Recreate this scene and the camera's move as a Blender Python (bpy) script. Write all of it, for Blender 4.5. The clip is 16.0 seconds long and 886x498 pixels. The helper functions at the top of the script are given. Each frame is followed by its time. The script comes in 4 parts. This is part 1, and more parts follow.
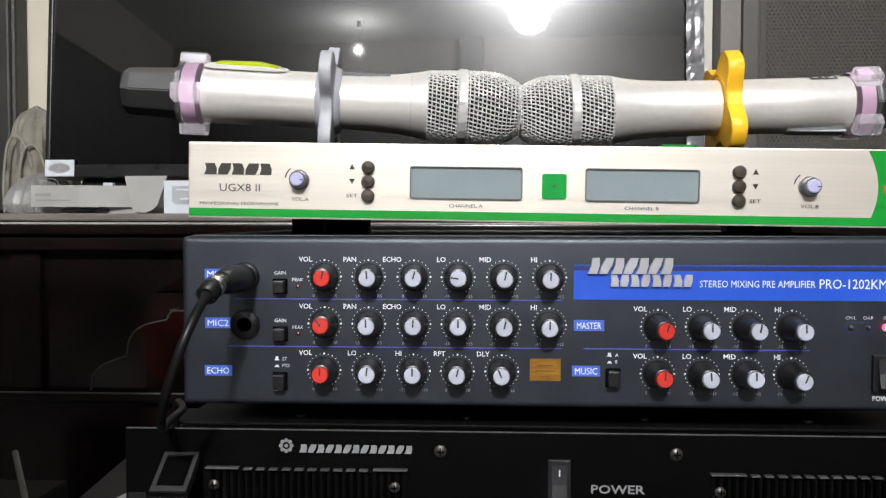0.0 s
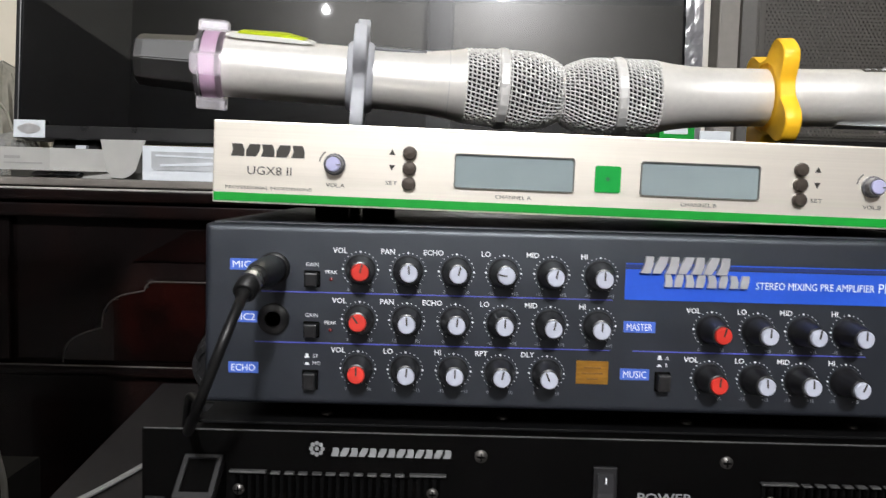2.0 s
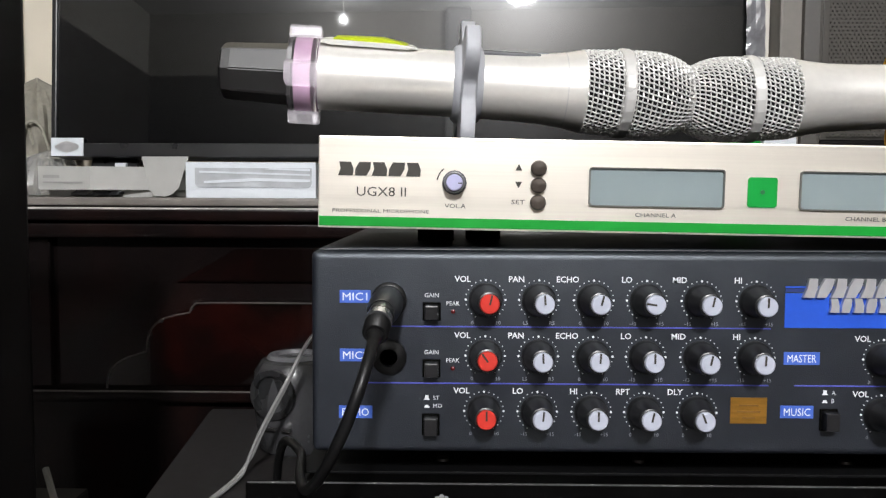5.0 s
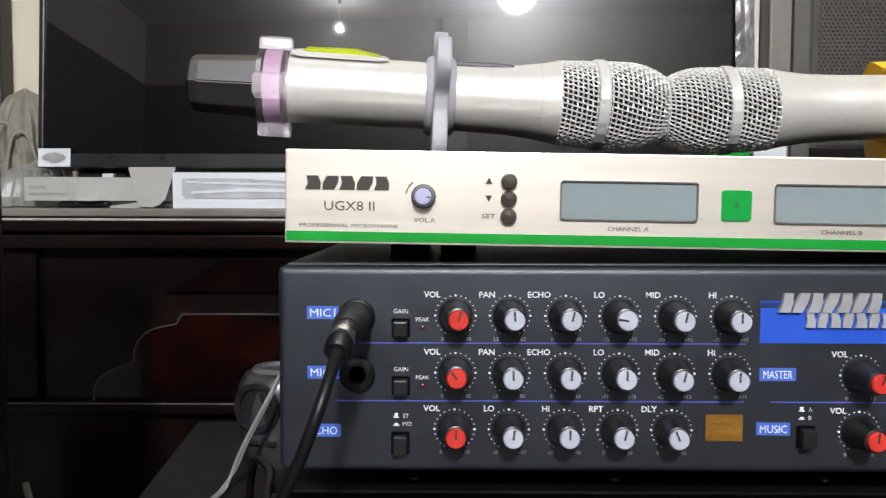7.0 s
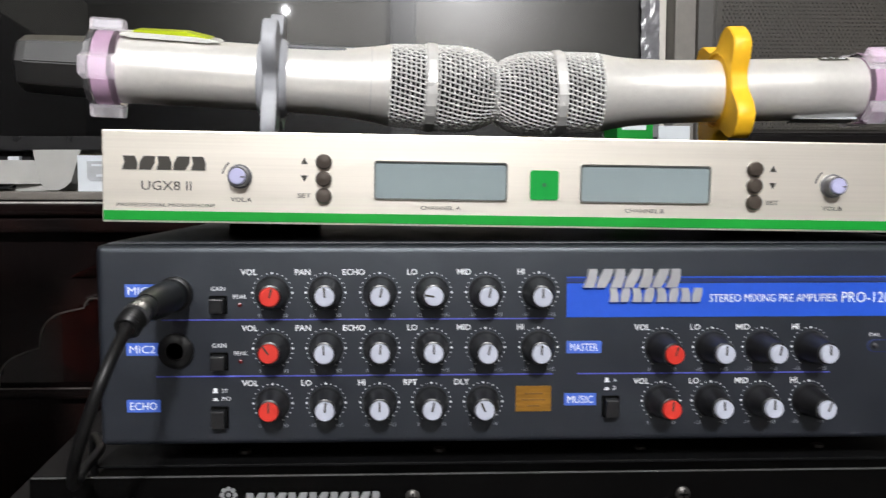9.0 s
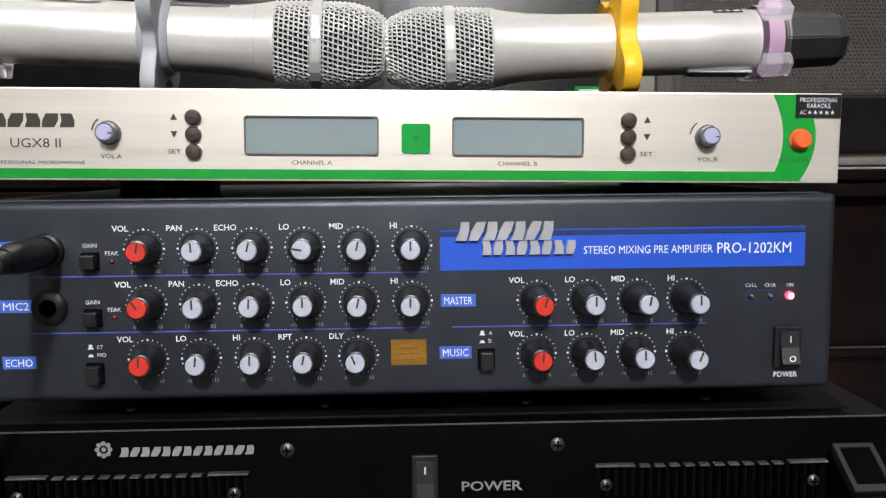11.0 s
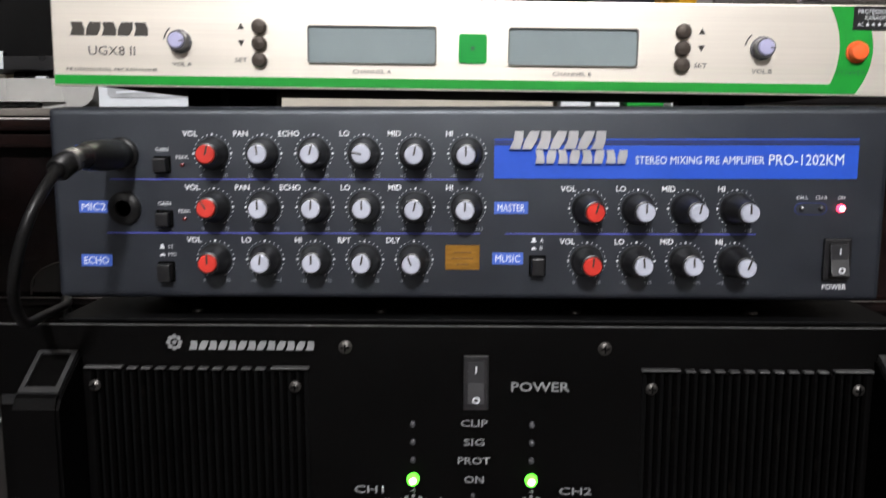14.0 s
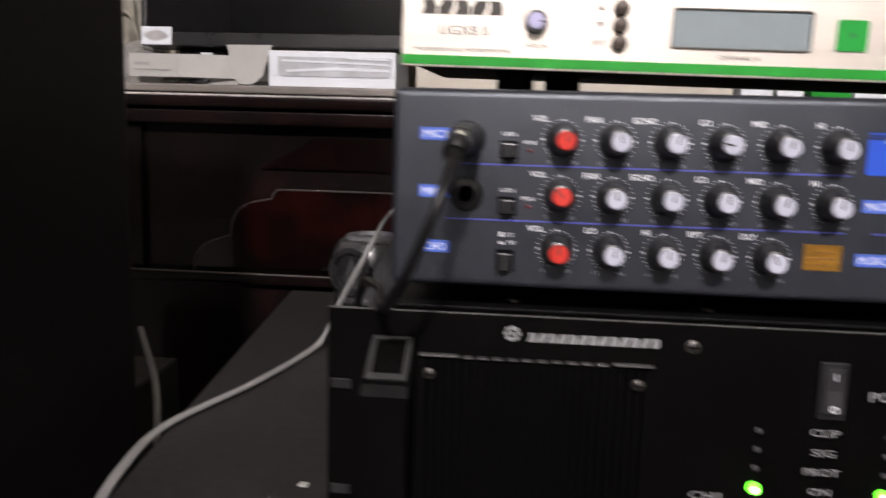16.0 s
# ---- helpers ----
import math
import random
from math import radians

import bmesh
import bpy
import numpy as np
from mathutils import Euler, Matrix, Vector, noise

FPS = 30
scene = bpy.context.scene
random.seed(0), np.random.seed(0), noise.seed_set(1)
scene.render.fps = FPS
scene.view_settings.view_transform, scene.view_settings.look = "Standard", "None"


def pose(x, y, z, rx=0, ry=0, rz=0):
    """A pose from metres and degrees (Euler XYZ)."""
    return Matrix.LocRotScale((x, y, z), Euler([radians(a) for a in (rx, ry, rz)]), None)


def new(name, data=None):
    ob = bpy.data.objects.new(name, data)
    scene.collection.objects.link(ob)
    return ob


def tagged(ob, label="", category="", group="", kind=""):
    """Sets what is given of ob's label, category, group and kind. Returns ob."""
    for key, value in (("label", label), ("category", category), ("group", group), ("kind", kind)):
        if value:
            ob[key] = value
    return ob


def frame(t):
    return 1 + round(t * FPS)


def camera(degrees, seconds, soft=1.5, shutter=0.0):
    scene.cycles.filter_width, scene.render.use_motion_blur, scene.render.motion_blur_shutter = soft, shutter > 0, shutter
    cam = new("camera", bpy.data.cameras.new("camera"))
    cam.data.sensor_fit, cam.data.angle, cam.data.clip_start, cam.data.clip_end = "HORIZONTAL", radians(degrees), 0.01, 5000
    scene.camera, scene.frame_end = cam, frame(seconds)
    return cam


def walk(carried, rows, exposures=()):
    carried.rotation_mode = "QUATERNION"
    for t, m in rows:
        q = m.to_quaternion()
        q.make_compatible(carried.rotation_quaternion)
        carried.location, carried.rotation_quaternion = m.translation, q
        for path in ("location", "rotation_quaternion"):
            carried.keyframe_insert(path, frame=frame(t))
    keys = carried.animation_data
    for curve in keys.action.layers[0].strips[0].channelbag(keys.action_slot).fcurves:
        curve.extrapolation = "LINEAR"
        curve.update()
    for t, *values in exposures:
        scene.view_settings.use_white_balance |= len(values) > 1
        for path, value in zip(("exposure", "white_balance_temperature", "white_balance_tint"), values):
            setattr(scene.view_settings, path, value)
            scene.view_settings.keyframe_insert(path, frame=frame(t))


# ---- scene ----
cam = camera(56.1, 16.0, soft=1.25, shutter=0.7)
METRES, START, TURN = 0.513, (-0.042, -0.465, 0.7596), 2.6
ROWS = [
    (0.0, 0.0, 0.0, 0.0, 0.0, -1.98, -0.06),
    (0.5, -0.0173, 0.0103, 0.0017, -0.4, -2.48, -0.09),
    (1.0, -0.0495, 0.0261, 0.0151, -1.79, -2.78, -0.66),
    (1.5, -0.0627, 0.0342, 0.012, -2.94, -3.78, -0.45),
    (2.0, -0.0902, 0.0607, 0.0263, -2.85, -4.38, -1.56),
    (2.5, -0.1143, 0.0626, 0.0356, -3.13, -4.11, -1.29),
    (3.0, -0.1561, 0.0882, 0.0324, -2.42, -4.06, -1.14),
    (3.5, -0.1804, 0.1063, 0.0388, -2.02, -3.77, -1.43),
    (4.0, -0.1982, 0.1267, 0.0361, -2.17, -3.92, -0.9),
    (6.5, -0.1823, 0.1789, 0.0357, -1.82, -3.69, 0.03),
    (7.0, -0.1687, 0.1727, 0.0415, -2.08, -3.37, -0.12),
    (7.5, -0.1497, 0.1764, 0.0407, -2.2, -3.49, 0.14),
    (8.0, -0.1179, 0.1719, 0.0448, -2.77, -3.4, 0.02),
    (8.5, -0.0769, 0.1585, 0.0402, -3.86, -4.13, 0.05),
    (9.0, -0.0386, 0.1436, 0.0373, -4.88, -4.42, -0.09),
    (9.5, -0.0053, 0.1338, 0.0285, -5.55, -5.17, 0.16),
    (10.0, 0.0306, 0.1349, 0.009, -6.04, -6.03, 0.69),
    (12.5, 0.1112, 0.1197, 0.0247, -2.22, -5.75, -0.04),
    (13.0, 0.1049, 0.1107, 0.0193, -2.26, -6.69, -0.04),
    (13.5, 0.0961, 0.1094, -0.0005, -1.79, -7.32, 0.13),
    (14.0, 0.0761, 0.0986, -0.0397, -1.19, -8.14, 0.02),
    (14.5, 0.0508, 0.0843, -0.0558, -0.66, -8.67, -0.05),
    (15.0, -0.01, 0.0966, -0.0626, -0.55, -9.37, -0.96),
    (15.5, -0.0917, 0.119, -0.0586, 1.09, -9.6, -1.08),
    (16.0, -0.1977, 0.1279, -0.0401, 3.26, -9.31, -1.51),
]
EXPO = [(0.0, 0.05, 6500, 10), (4.0, 0.04, 6500, 10), (8.0, 0.04, 6500, 10), (12.5, -0.06, 6500, 10), (14.5, -0.02, 6650, 14), (16.0, 0.1, 6900, 20)]
walk(cam, [(t, pose(*START, 0, 0, TURN) @ pose(METRES * x, METRES * y, METRES * z, 90 + pitch, roll, yaw)) for t, x, y, z, yaw, pitch, roll in ROWS], EXPO)

# world, lamp
world = bpy.data.worlds.new("world")
scene.world = world
world.use_nodes = True
world.node_tree.nodes["Background"].inputs[0].default_value = (0.9, 0.95, 1.0, 1)
world.node_tree.nodes["Background"].inputs[1].default_value = 0.008
LAMPS = ((Vector((0.03, -2.6, 2.415)), 0.055, 0.11, 360), (Vector((-1.072, -3.1, 2.405)), 0.011, 0.016, 34))
for spot, _, size, power in LAMPS:
    ld = bpy.data.lights.new("ceiling_lamp_light", "POINT")
    ld.shadow_soft_size, ld.energy, ld.color = size, power, (0.985, 0.985, 1.0)
    lo = new("ceiling_lamp_light", ld)
    lo.matrix_world = Matrix.Translation(spot)


# ---- materials ----
def mat(name, color, rough=0.5, metal=0.0, vary=0.12, scale=60.0, bump=0.0, bscale=400.0, stretch=(1, 1, 1), coat=0.0, trans=0.0, emit=0.0, ior=1.5, rvary=0.08, spec=0.5):
    m = bpy.data.materials.new(name)
    m.use_nodes = True
    nt = m.node_tree
    b = nt.nodes["Principled BSDF"]
    b.inputs["Metallic"].default_value = metal
    b.inputs["Coat Weight"].default_value = coat
    b.inputs["Coat Roughness"].default_value = 0.02
    b.inputs["Transmission Weight"].default_value = trans
    b.inputs["IOR"].default_value = ior
    b.inputs["Specular IOR Level"].default_value = spec
    tc = nt.nodes.new("ShaderNodeTexCoord")
    mp = nt.nodes.new("ShaderNodeMapping")
    mp.inputs["Scale"].default_value = stretch
    nt.links.new(tc.outputs["Object"], mp.inputs["Vector"])

    def noise_at(s, detail):
        n = nt.nodes.new("ShaderNodeTexNoise")
        n.inputs["Scale"].default_value = s
        n.inputs["Detail"].default_value = detail
        nt.links.new(mp.outputs["Vector"], n.inputs["Vector"])
        return n

    n1, n2 = noise_at(scale, 6), noise_at(scale * 0.12, 3)
    add = nt.nodes.new("ShaderNodeMath")
    add.operation = "ADD"
    nt.links.new(n1.outputs["Fac"], add.inputs[0])
    nt.links.new(n2.outputs["Fac"], add.inputs[1])
    ramp = nt.nodes.new("ShaderNodeMapRange")
    ramp.inputs["From Min"].default_value, ramp.inputs["From Max"].default_value = 0.6, 1.4
    ramp.inputs["To Min"].default_value, ramp.inputs["To Max"].default_value = 1 - vary, 1 + vary
    nt.links.new(add.outputs[0], ramp.inputs["Value"])
    ramp.inputs["To Min"].default_value = max(0.05, 1 - vary)
    mul = nt.nodes.new("ShaderNodeVectorMath")
    mul.operation = "SCALE"
    mul.inputs[0].default_value = color
    nt.links.new(ramp.outputs["Result"], mul.inputs["Scale"])
    nt.links.new(mul.outputs["Vector"], b.inputs["Base Color"])
    rr = nt.nodes.new("ShaderNodeMapRange")
    rr.inputs["To Min"].default_value, rr.inputs["To Max"].default_value = max(0.02, rough - rvary), min(1, rough + rvary)
    nt.links.new(n2.outputs["Fac"], rr.inputs["Value"])
    nt.links.new(rr.outputs["Result"], b.inputs["Roughness"])
    if bump:
        n3 = noise_at(bscale, 4)
        bp = nt.nodes.new("ShaderNodeBump")
        bp.inputs["Strength"].default_value = bump
        bp.inputs["Distance"].default_value = 0.0006
        nt.links.new(n3.outputs["Fac"], bp.inputs["Height"])
        nt.links.new(bp.outputs["Normal"], b.inputs["Normal"])
    if emit:
        b.inputs["Emission Color"].default_value = (*color, 1)
        b.inputs["Emission Strength"].default_value = emit
    return m


M_PANEL = mat("charcoal_paint", (0.0104, 0.0119, 0.0164), 0.41, spec=0.72, vary=0.10, scale=500, bump=0.25, bscale=1800)
M_PANEL.node_tree.nodes["Principled BSDF"].inputs["Specular Tint"].default_value = (0.84, 0.92, 1.0, 1)
M_COVER = mat("grey_metal_cover", (0.035, 0.038, 0.045), 0.45, vary=0.12, scale=300, bump=0.25, bscale=1500)
M_AMP = mat("black_amp_metal", (0.0010, 0.0009, 0.0009), 0.52, spec=0.05, vary=0.2, scale=200, bump=0.2, bscale=1500)
M_AMPDARK = mat("black_vent_metal", (0.0015, 0.0015, 0.0015), 0.6, spec=0.05, vary=0.3, scale=200)
M_DUST = mat("dusty_fin_metal", (0.0013, 0.0012, 0.0012), 0.9, spec=0.0, vary=0.6, scale=90, stretch=(4, 4, 0.4))
M_AMPTOP = mat("dark_grey_steel", (0.0045, 0.0045, 0.0048), 0.5, spec=0.08, vary=0.3, scale=120)
M_KNOB = mat("black_knob_plastic", (0.010, 0.010, 0.011), 0.32, vary=0.15, scale=300)
M_RED = mat("red_knob_plastic", (0.52, 0.03, 0.02), 0.38, vary=0.06, scale=300)
M_GREYCAP = mat("pale_grey_knob_plastic", (0.42, 0.44, 0.52), 0.38, vary=0.05, scale=300)
M_LILAC = mat("lilac_knob_plastic", (0.42, 0.42, 0.62), 0.4, vary=0.05, scale=300)
M_BLUE = mat("blue_print", (0.014, 0.075, 0.48), 0.4, vary=0.07, scale=400)
M_BLUELABEL = mat("blue_label_print", (0.05, 0.12, 0.50), 0.4, vary=0.07, scale=400)
M_LINE = mat("violet_blue_line", (0.07, 0.085, 0.44), 0.5, vary=0.1, scale=300)
M_NAVY = mat("navy_line", (0.008, 0.02, 0.12), 0.5, vary=0.1, scale=300)
M_WHITE = mat("white_print", (0.75, 0.77, 0.80), 0.5, vary=0.06, scale=300)
M_DIM = mat("dim_white_print", (0.30, 0.32, 0.35), 0.5, vary=0.1, scale=300)
M_BLACKPRINT = mat("dark_print", (0.03, 0.026, 0.02), 0.5, vary=0.1, scale=300)
M_GREYPRINT = mat("grey_brown_print", (0.06, 0.052, 0.04), 0.5, vary=0.1, scale=300)
M_GREENPRINT = mat("dark_green_print", (0.01, 0.12, 0.03), 0.5, vary=0.1, scale=300)
M_CHROME = mat("polished_silver", (0.75, 0.75, 0.76), 0.22, 1.0, vary=0.06, scale=200)
M_BADGE = mat("satin_silver_letters", (0.68, 0.68, 0.69), 0.30, 0.65, vary=0.2, scale=90)
M_GOLD = mat("brushed_champagne_aluminium", (0.92, 0.865, 0.77), 0.38, 0.74, vary=0.06, scale=900, bump=0.05, bscale=2500, stretch=(0.012, 1, 1), rvary=0.05)
M_GREEN = mat("green_print", (0.004, 0.255, 0.026), 0.45, vary=0.06, scale=300, spec=0.25)
M_GREENSQ = mat("green_window_plastic", (0.008, 0.29, 0.045), 0.25, vary=0.05, scale=300)
M_LCD = mat("grey_lcd_glass", (0.235, 0.285, 0.295), 0.12, vary=0.05, scale=60, rvary=0.03)
M_LCDRIM = mat("pale_rim", (0.10, 0.10, 0.09), 0.4, vary=0.1, scale=300)
M_BUTTON = mat("dark_bronze_button", (0.075, 0.06, 0.05), 0.3, 0.4, vary=0.1, scale=300)
M_ORANGE = mat("orange_button_plastic", (0.85, 0.13, 0.03), 0.35, vary=0.06, scale=300)
M_SATIN = mat("satin_champagne_silver_paint", (0.88, 0.86, 0.82), 0.33, 0.5, vary=0.05, scale=300, bump=0.06, bscale=3000)
M_WIRE = mat("silver_wire_mesh", (0.95, 0.94, 0.92), 0.26, 0.35, vary=0.12, scale=500)
M_CORE = mat("black_foam", (0.006, 0.006, 0.006), 0.95, vary=0.3, scale=500)
M_BAND = mat("silver_band", (0.74, 0.73, 0.71), 0.3, 0.3, vary=0.06, scale=300)
M_RUBBERGREY = mat("grey_silicone", (0.40, 0.41, 0.44), 0.55, vary=0.06, scale=300, bump=0.1, bscale=1500)
M_RUBBERYEL = mat("yellow_silicone", (0.98, 0.545, 0.02), 0.5, vary=0.05, scale=300, bump=0.1, bscale=1500)
M_PINK = mat("pink_band_plastic", (0.37, 0.23, 0.335), 0.45, vary=0.12, scale=700)
M_CLEAR = mat("clear_plastic", (0.97, 0.95, 0.97), 0.03, trans=0.96, ior=1.42, vary=0.02, rvary=0.03)
M_MILKY = mat("milky_clear_plastic", (0.90, 0.86, 0.90), 0.10, trans=0.80, ior=1.45, vary=0.03, rvary=0.03)
M_LIME = mat("lime_yellow_plastic", (0.47, 0.55, 0.015), 0.35, vary=0.08, scale=300)
M_PALEBEZEL = mat("pale_grey_plastic", (0.70, 0.70, 0.66), 0.4, vary=0.06, scale=300)
M_DARKGREY = mat("dark_grey_plastic", (0.10, 0.10, 0.11), 0.4, vary=0.1, scale=300)
M_ANT = mat("satin_black_plastic", (0.018, 0.018, 0.019), 0.28, vary=0.1, scale=300)
M_SHELLGREY = mat("smoke_grey_plastic", (0.045, 0.045, 0.048), 0.25, vary=0.1, scale=200)
M_RUBBER = mat("black_rubber", (0.005, 0.005, 0.0053), 0.38, vary=0.15, scale=400, spec=0.28)
M_TVSCREEN = mat("glossy_black_screen", (0.0018, 0.0020, 0.0023), 0.24, vary=0.1, scale=20, coat=0.9, spec=0.13, rvary=0.03)
M_TVFRAME = mat("black_tv_bezel", (0.014, 0.014, 0.015), 0.3, vary=0.1, scale=200)
M_FILM = mat("crinkled_clear_film", (0.30, 0.30, 0.32), 0.16, vary=0.5, scale=60, bump=1.0, bscale=60)
M_WOOD = mat("black_lacquered_wood", (0.005, 0.003, 0.003), 0.22, vary=0.35, scale=30, stretch=(0.4, 1, 3), coat=0.10, spec=0.26)
M_REDWOOD = mat("dark_red_lacquered_wood", (0.012, 0.0022, 0.002), 0.13, vary=1.8, scale=14, stretch=(0.5, 1, 2), coat=0.3)
M_SHELFTOP = mat("worn_grey_brown_shelf", (0.19, 0.172, 0.155), 0.36, vary=0.35, scale=90, stretch=(0.3, 2, 1), bump=0.2, bscale=300)
M_TRAY = mat("pale_grey_card", (0.40, 0.40, 0.38), 0.6, vary=0.08, scale=40)
M_WHITEBOX = mat("white_glossy_card", (0.72, 0.76, 0.80), 0.35, vary=0.06, scale=40)
M_FILMWIN = mat("clear_window_film", (0.45, 0.47, 0.49), 0.15, vary=0.35, scale=40, bump=0.7, bscale=50)
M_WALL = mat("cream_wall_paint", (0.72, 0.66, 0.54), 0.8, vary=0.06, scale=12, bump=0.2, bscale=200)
# darker than the cream wall to set bounced light and screen reflection
M_WALLUNSEEN = mat("unseen_wall_beige", (0.26, 0.25, 0.225), 0.8, vary=0.08, scale=12)
# for the added dark panels that the screen mirrors
M_REFLECTDARK = mat("dark_reflection_brown", (0.024, 0.020, 0.018), 0.5, vary=0.4, scale=20, stretch=(3, 1, 0.3))
M_STREAK = mat("grey_streak_tone", (0.13, 0.13, 0.13), 0.7, vary=0.2, scale=6)
M_CEIL = mat("white_ceiling_paint", (0.7, 0.7, 0.68), 0.85, vary=0.05, scale=12)
M_FLOOR = mat("dark_tile_floor", (0.09, 0.084, 0.08), 0.4, vary=0.25, scale=8)
M_SLAB = mat("dark_grey_vinyl", (0.0165, 0.0152, 0.0156), 0.62, spec=0.2, vary=0.5, scale=120, bump=0.4, bscale=900)
M_SPK = mat("black_speaker_vinyl", (0.0056, 0.0046, 0.0046), 0.55, spec=0.10, vary=0.25, scale=150, bump=0.4, bscale=900)
M_GRILLE = mat("dark_grey_grille_steel", (0.048, 0.043, 0.036), 0.55, vary=0.15, scale=200)
M_SPKFRAME = mat("grey_brown_speaker_edge", (0.20, 0.185, 0.165), 0.6, vary=0.12, scale=80)
M_WHITEBOARD = mat("white_panel", (0.68, 0.645, 0.58), 0.5, vary=0.05, scale=20)
M_CABLEWHITE = mat("off_white_cable", (0.27, 0.27, 0.265), 0.45, vary=0.08, scale=200)
M_STICKER = mat("gold_foil_sticker", (0.46, 0.23, 0.04), 0.30, 0.72, vary=0.45, scale=160, stretch=(0.5, 1, 2.5), bump=0.5, bscale=220)
M_LEDGREEN = mat("lit_green_led", (0.10, 1.0, 0.04), 0.3, emit=2.6)
M_LEDRED = mat("lit_red_led", (1.0, 0.035, 0.085), 0.3, emit=5)
M_REDCORE = mat("bright_red_led_tip", (1.0, 0.62, 0.66), 0.3, emit=4)
M_GREENCORE = mat("bright_green_led_tip", (0.62, 1.0, 0.45), 0.3, emit=3)
M_LEDOFF = mat("unlit_led", (0.05, 0.05, 0.055), 0.2, vary=0.1)
M_LEDREDOFF = mat("dim_red_led", (0.10, 0.008, 0.010), 0.25, vary=0.1)
M_DIFFUSER = mat("lamp_diffuser", (1.0, 1.0, 0.97), 0.5, emit=14)
M_BAG = mat("khaki_grey_fabric", (0.24, 0.225, 0.185), 0.7, vary=0.35, scale=60, bump=0.6, bscale=300)
M_PLASTICBAG = mat("clear_plastic_bag", (0.80, 0.80, 0.78), 0.14, trans=0.75, vary=0.2, scale=50, bump=1.0, bscale=60)
M_STRAP = mat("pale_khaki_webbing", (0.29, 0.275, 0.225), 0.7, vary=0.2, scale=200)
M_TRAYPRINT = mat("faint_grey_print", (0.31, 0.31, 0.295), 0.6, vary=0.1, scale=100)


# ---- builders ----
def thing(name, m, label, category, group="", kind=""):
    ob = new(name)
    ob.empty_display_size = 0.02
    ob.matrix_world = m
    return tagged(ob, label, category, group, kind)


def root_of(ob):
    while ob.parent:
        ob = ob.parent
    return ob


def part(name, bm, material, parent, label="", local=False, smooth=False, at=None):
    """One mesh under a thing or a part. Vertices in world metres, or in the thing's own frame (local)."""
    if isinstance(bm, bpy.types.Mesh):
        me = bm
    else:
        if not local:
            bm.transform(root_of(parent).matrix_basis.inverted())
        bmesh.ops.recalc_face_normals(bm, faces=bm.faces)
        me = bpy.data.meshes.new(name)
        bm.to_mesh(me)
        bm.free()
        me.materials.append(material)
        if smooth:
            me.shade_smooth()
            me.set_sharp_from_angle(angle=radians(38))
    ob = new(name, me)
    ob.parent = parent
    if at:
        ob.matrix_basis = at if isinstance(at, Matrix) else Matrix.Translation(at)
    if label:
        ob["label"] = label
    return ob


def solid(name, bm, material, label, category, kind="", group="", smooth=False, base=None):
    """A top-level mesh whose origin is at its base."""
    bmesh.ops.recalc_face_normals(bm, faces=bm.faces)
    lo_ = [min(v.co[i] for v in bm.verts) for i in range(3)]
    hi_ = [max(v.co[i] for v in bm.verts) for i in range(3)]
    o = Vector(base or ((lo_[0] + hi_[0]) / 2, (lo_[1] + hi_[1]) / 2, lo_[2]))
    bm.transform(Matrix.Translation(-o))
    me = bpy.data.meshes.new(name)
    bm.to_mesh(me)
    bm.free()
    me.materials.append(material)
    if smooth:
        me.shade_smooth()
        me.set_sharp_from_angle(angle=radians(38))
    ob = new(name, me)
    ob.location = o
    return tagged(ob, label, category, group, kind)


def box(x0, x1, y0, y1, z0, z1, bevel=0.0, seg=2, bm=None):
    bm = bm or bmesh.new()
    v = [bm.verts.new((x, y, z)) for x in (x0, x1) for y in (y0, y1) for z in (z0, z1)]
    fs = [bm.faces.new([v[i] for i in q]) for q in ((0, 1, 3, 2), (4, 6, 7, 5), (0, 4, 5, 1), (2, 3, 7, 6), (0, 2, 6, 4), (1, 5, 7, 3))]
    if bevel:
        es = list({e for f in fs for e in f.edges})
        bmesh.ops.bevel(bm, geom=es, offset=bevel, segments=seg, affect="EDGES", profile=0.6)
    return bm


def prism(pts, y0, y1, axis="y", bevel=0.0, bm=None, seg=2):
    """A polygon given in the plane across the axis, drawn out from y0 to y1."""
    bm = bm or bmesh.new()

    def put(a, b, c):
        return (a, c, b) if axis == "y" else ((c, a, b) if axis == "x" else (a, b, c))

    va = [bm.verts.new(put(a, b, y0)) for a, b in pts]
    vb = [bm.verts.new(put(a, b, y1)) for a, b in pts]
    f0, f1 = bm.faces.new(va), bm.faces.new(vb[::-1])
    n = len(pts)
    for i in range(n):
        bm.faces.new((va[i], vb[i], vb[(i + 1) % n], va[(i + 1) % n]))
    if bevel:
        bmesh.ops.bevel(bm, geom=list(f0.edges) + list(f1.edges), offset=bevel, segments=seg, affect="EDGES")
    return bm


def lathe(profile, seg=32, axis="y", centre=(0, 0, 0), bm=None, wobble=None):
    """Profile of (along, radius) turned round an axis through centre."""
    bm = bm or bmesh.new()
    rings = []
    for a, r in profile:
        ring = []
        for k in range(seg):
            t = 2 * math.pi * k / seg
            rr = r * (wobble(t) if wobble else 1)
            u, w = rr * math.cos(t), rr * math.sin(t)
            p = {"y": (u, a, w), "x": (a, u, w), "z": (u, w, a)}[axis]
            ring.append(bm.verts.new(Vector(p) + Vector(centre)))
        rings.append(ring)
    for ra, rb in zip(rings, rings[1:]):
        for k in range(seg):
            bm.faces.new((ra[k], ra[(k + 1) % seg], rb[(k + 1) % seg], rb[k]))
    if profile[0][1] > 1e-5:
        bm.faces.new(rings[0])
    if profile[-1][1] > 1e-5:
        bm.faces.new(rings[-1][::-1])
    return bm


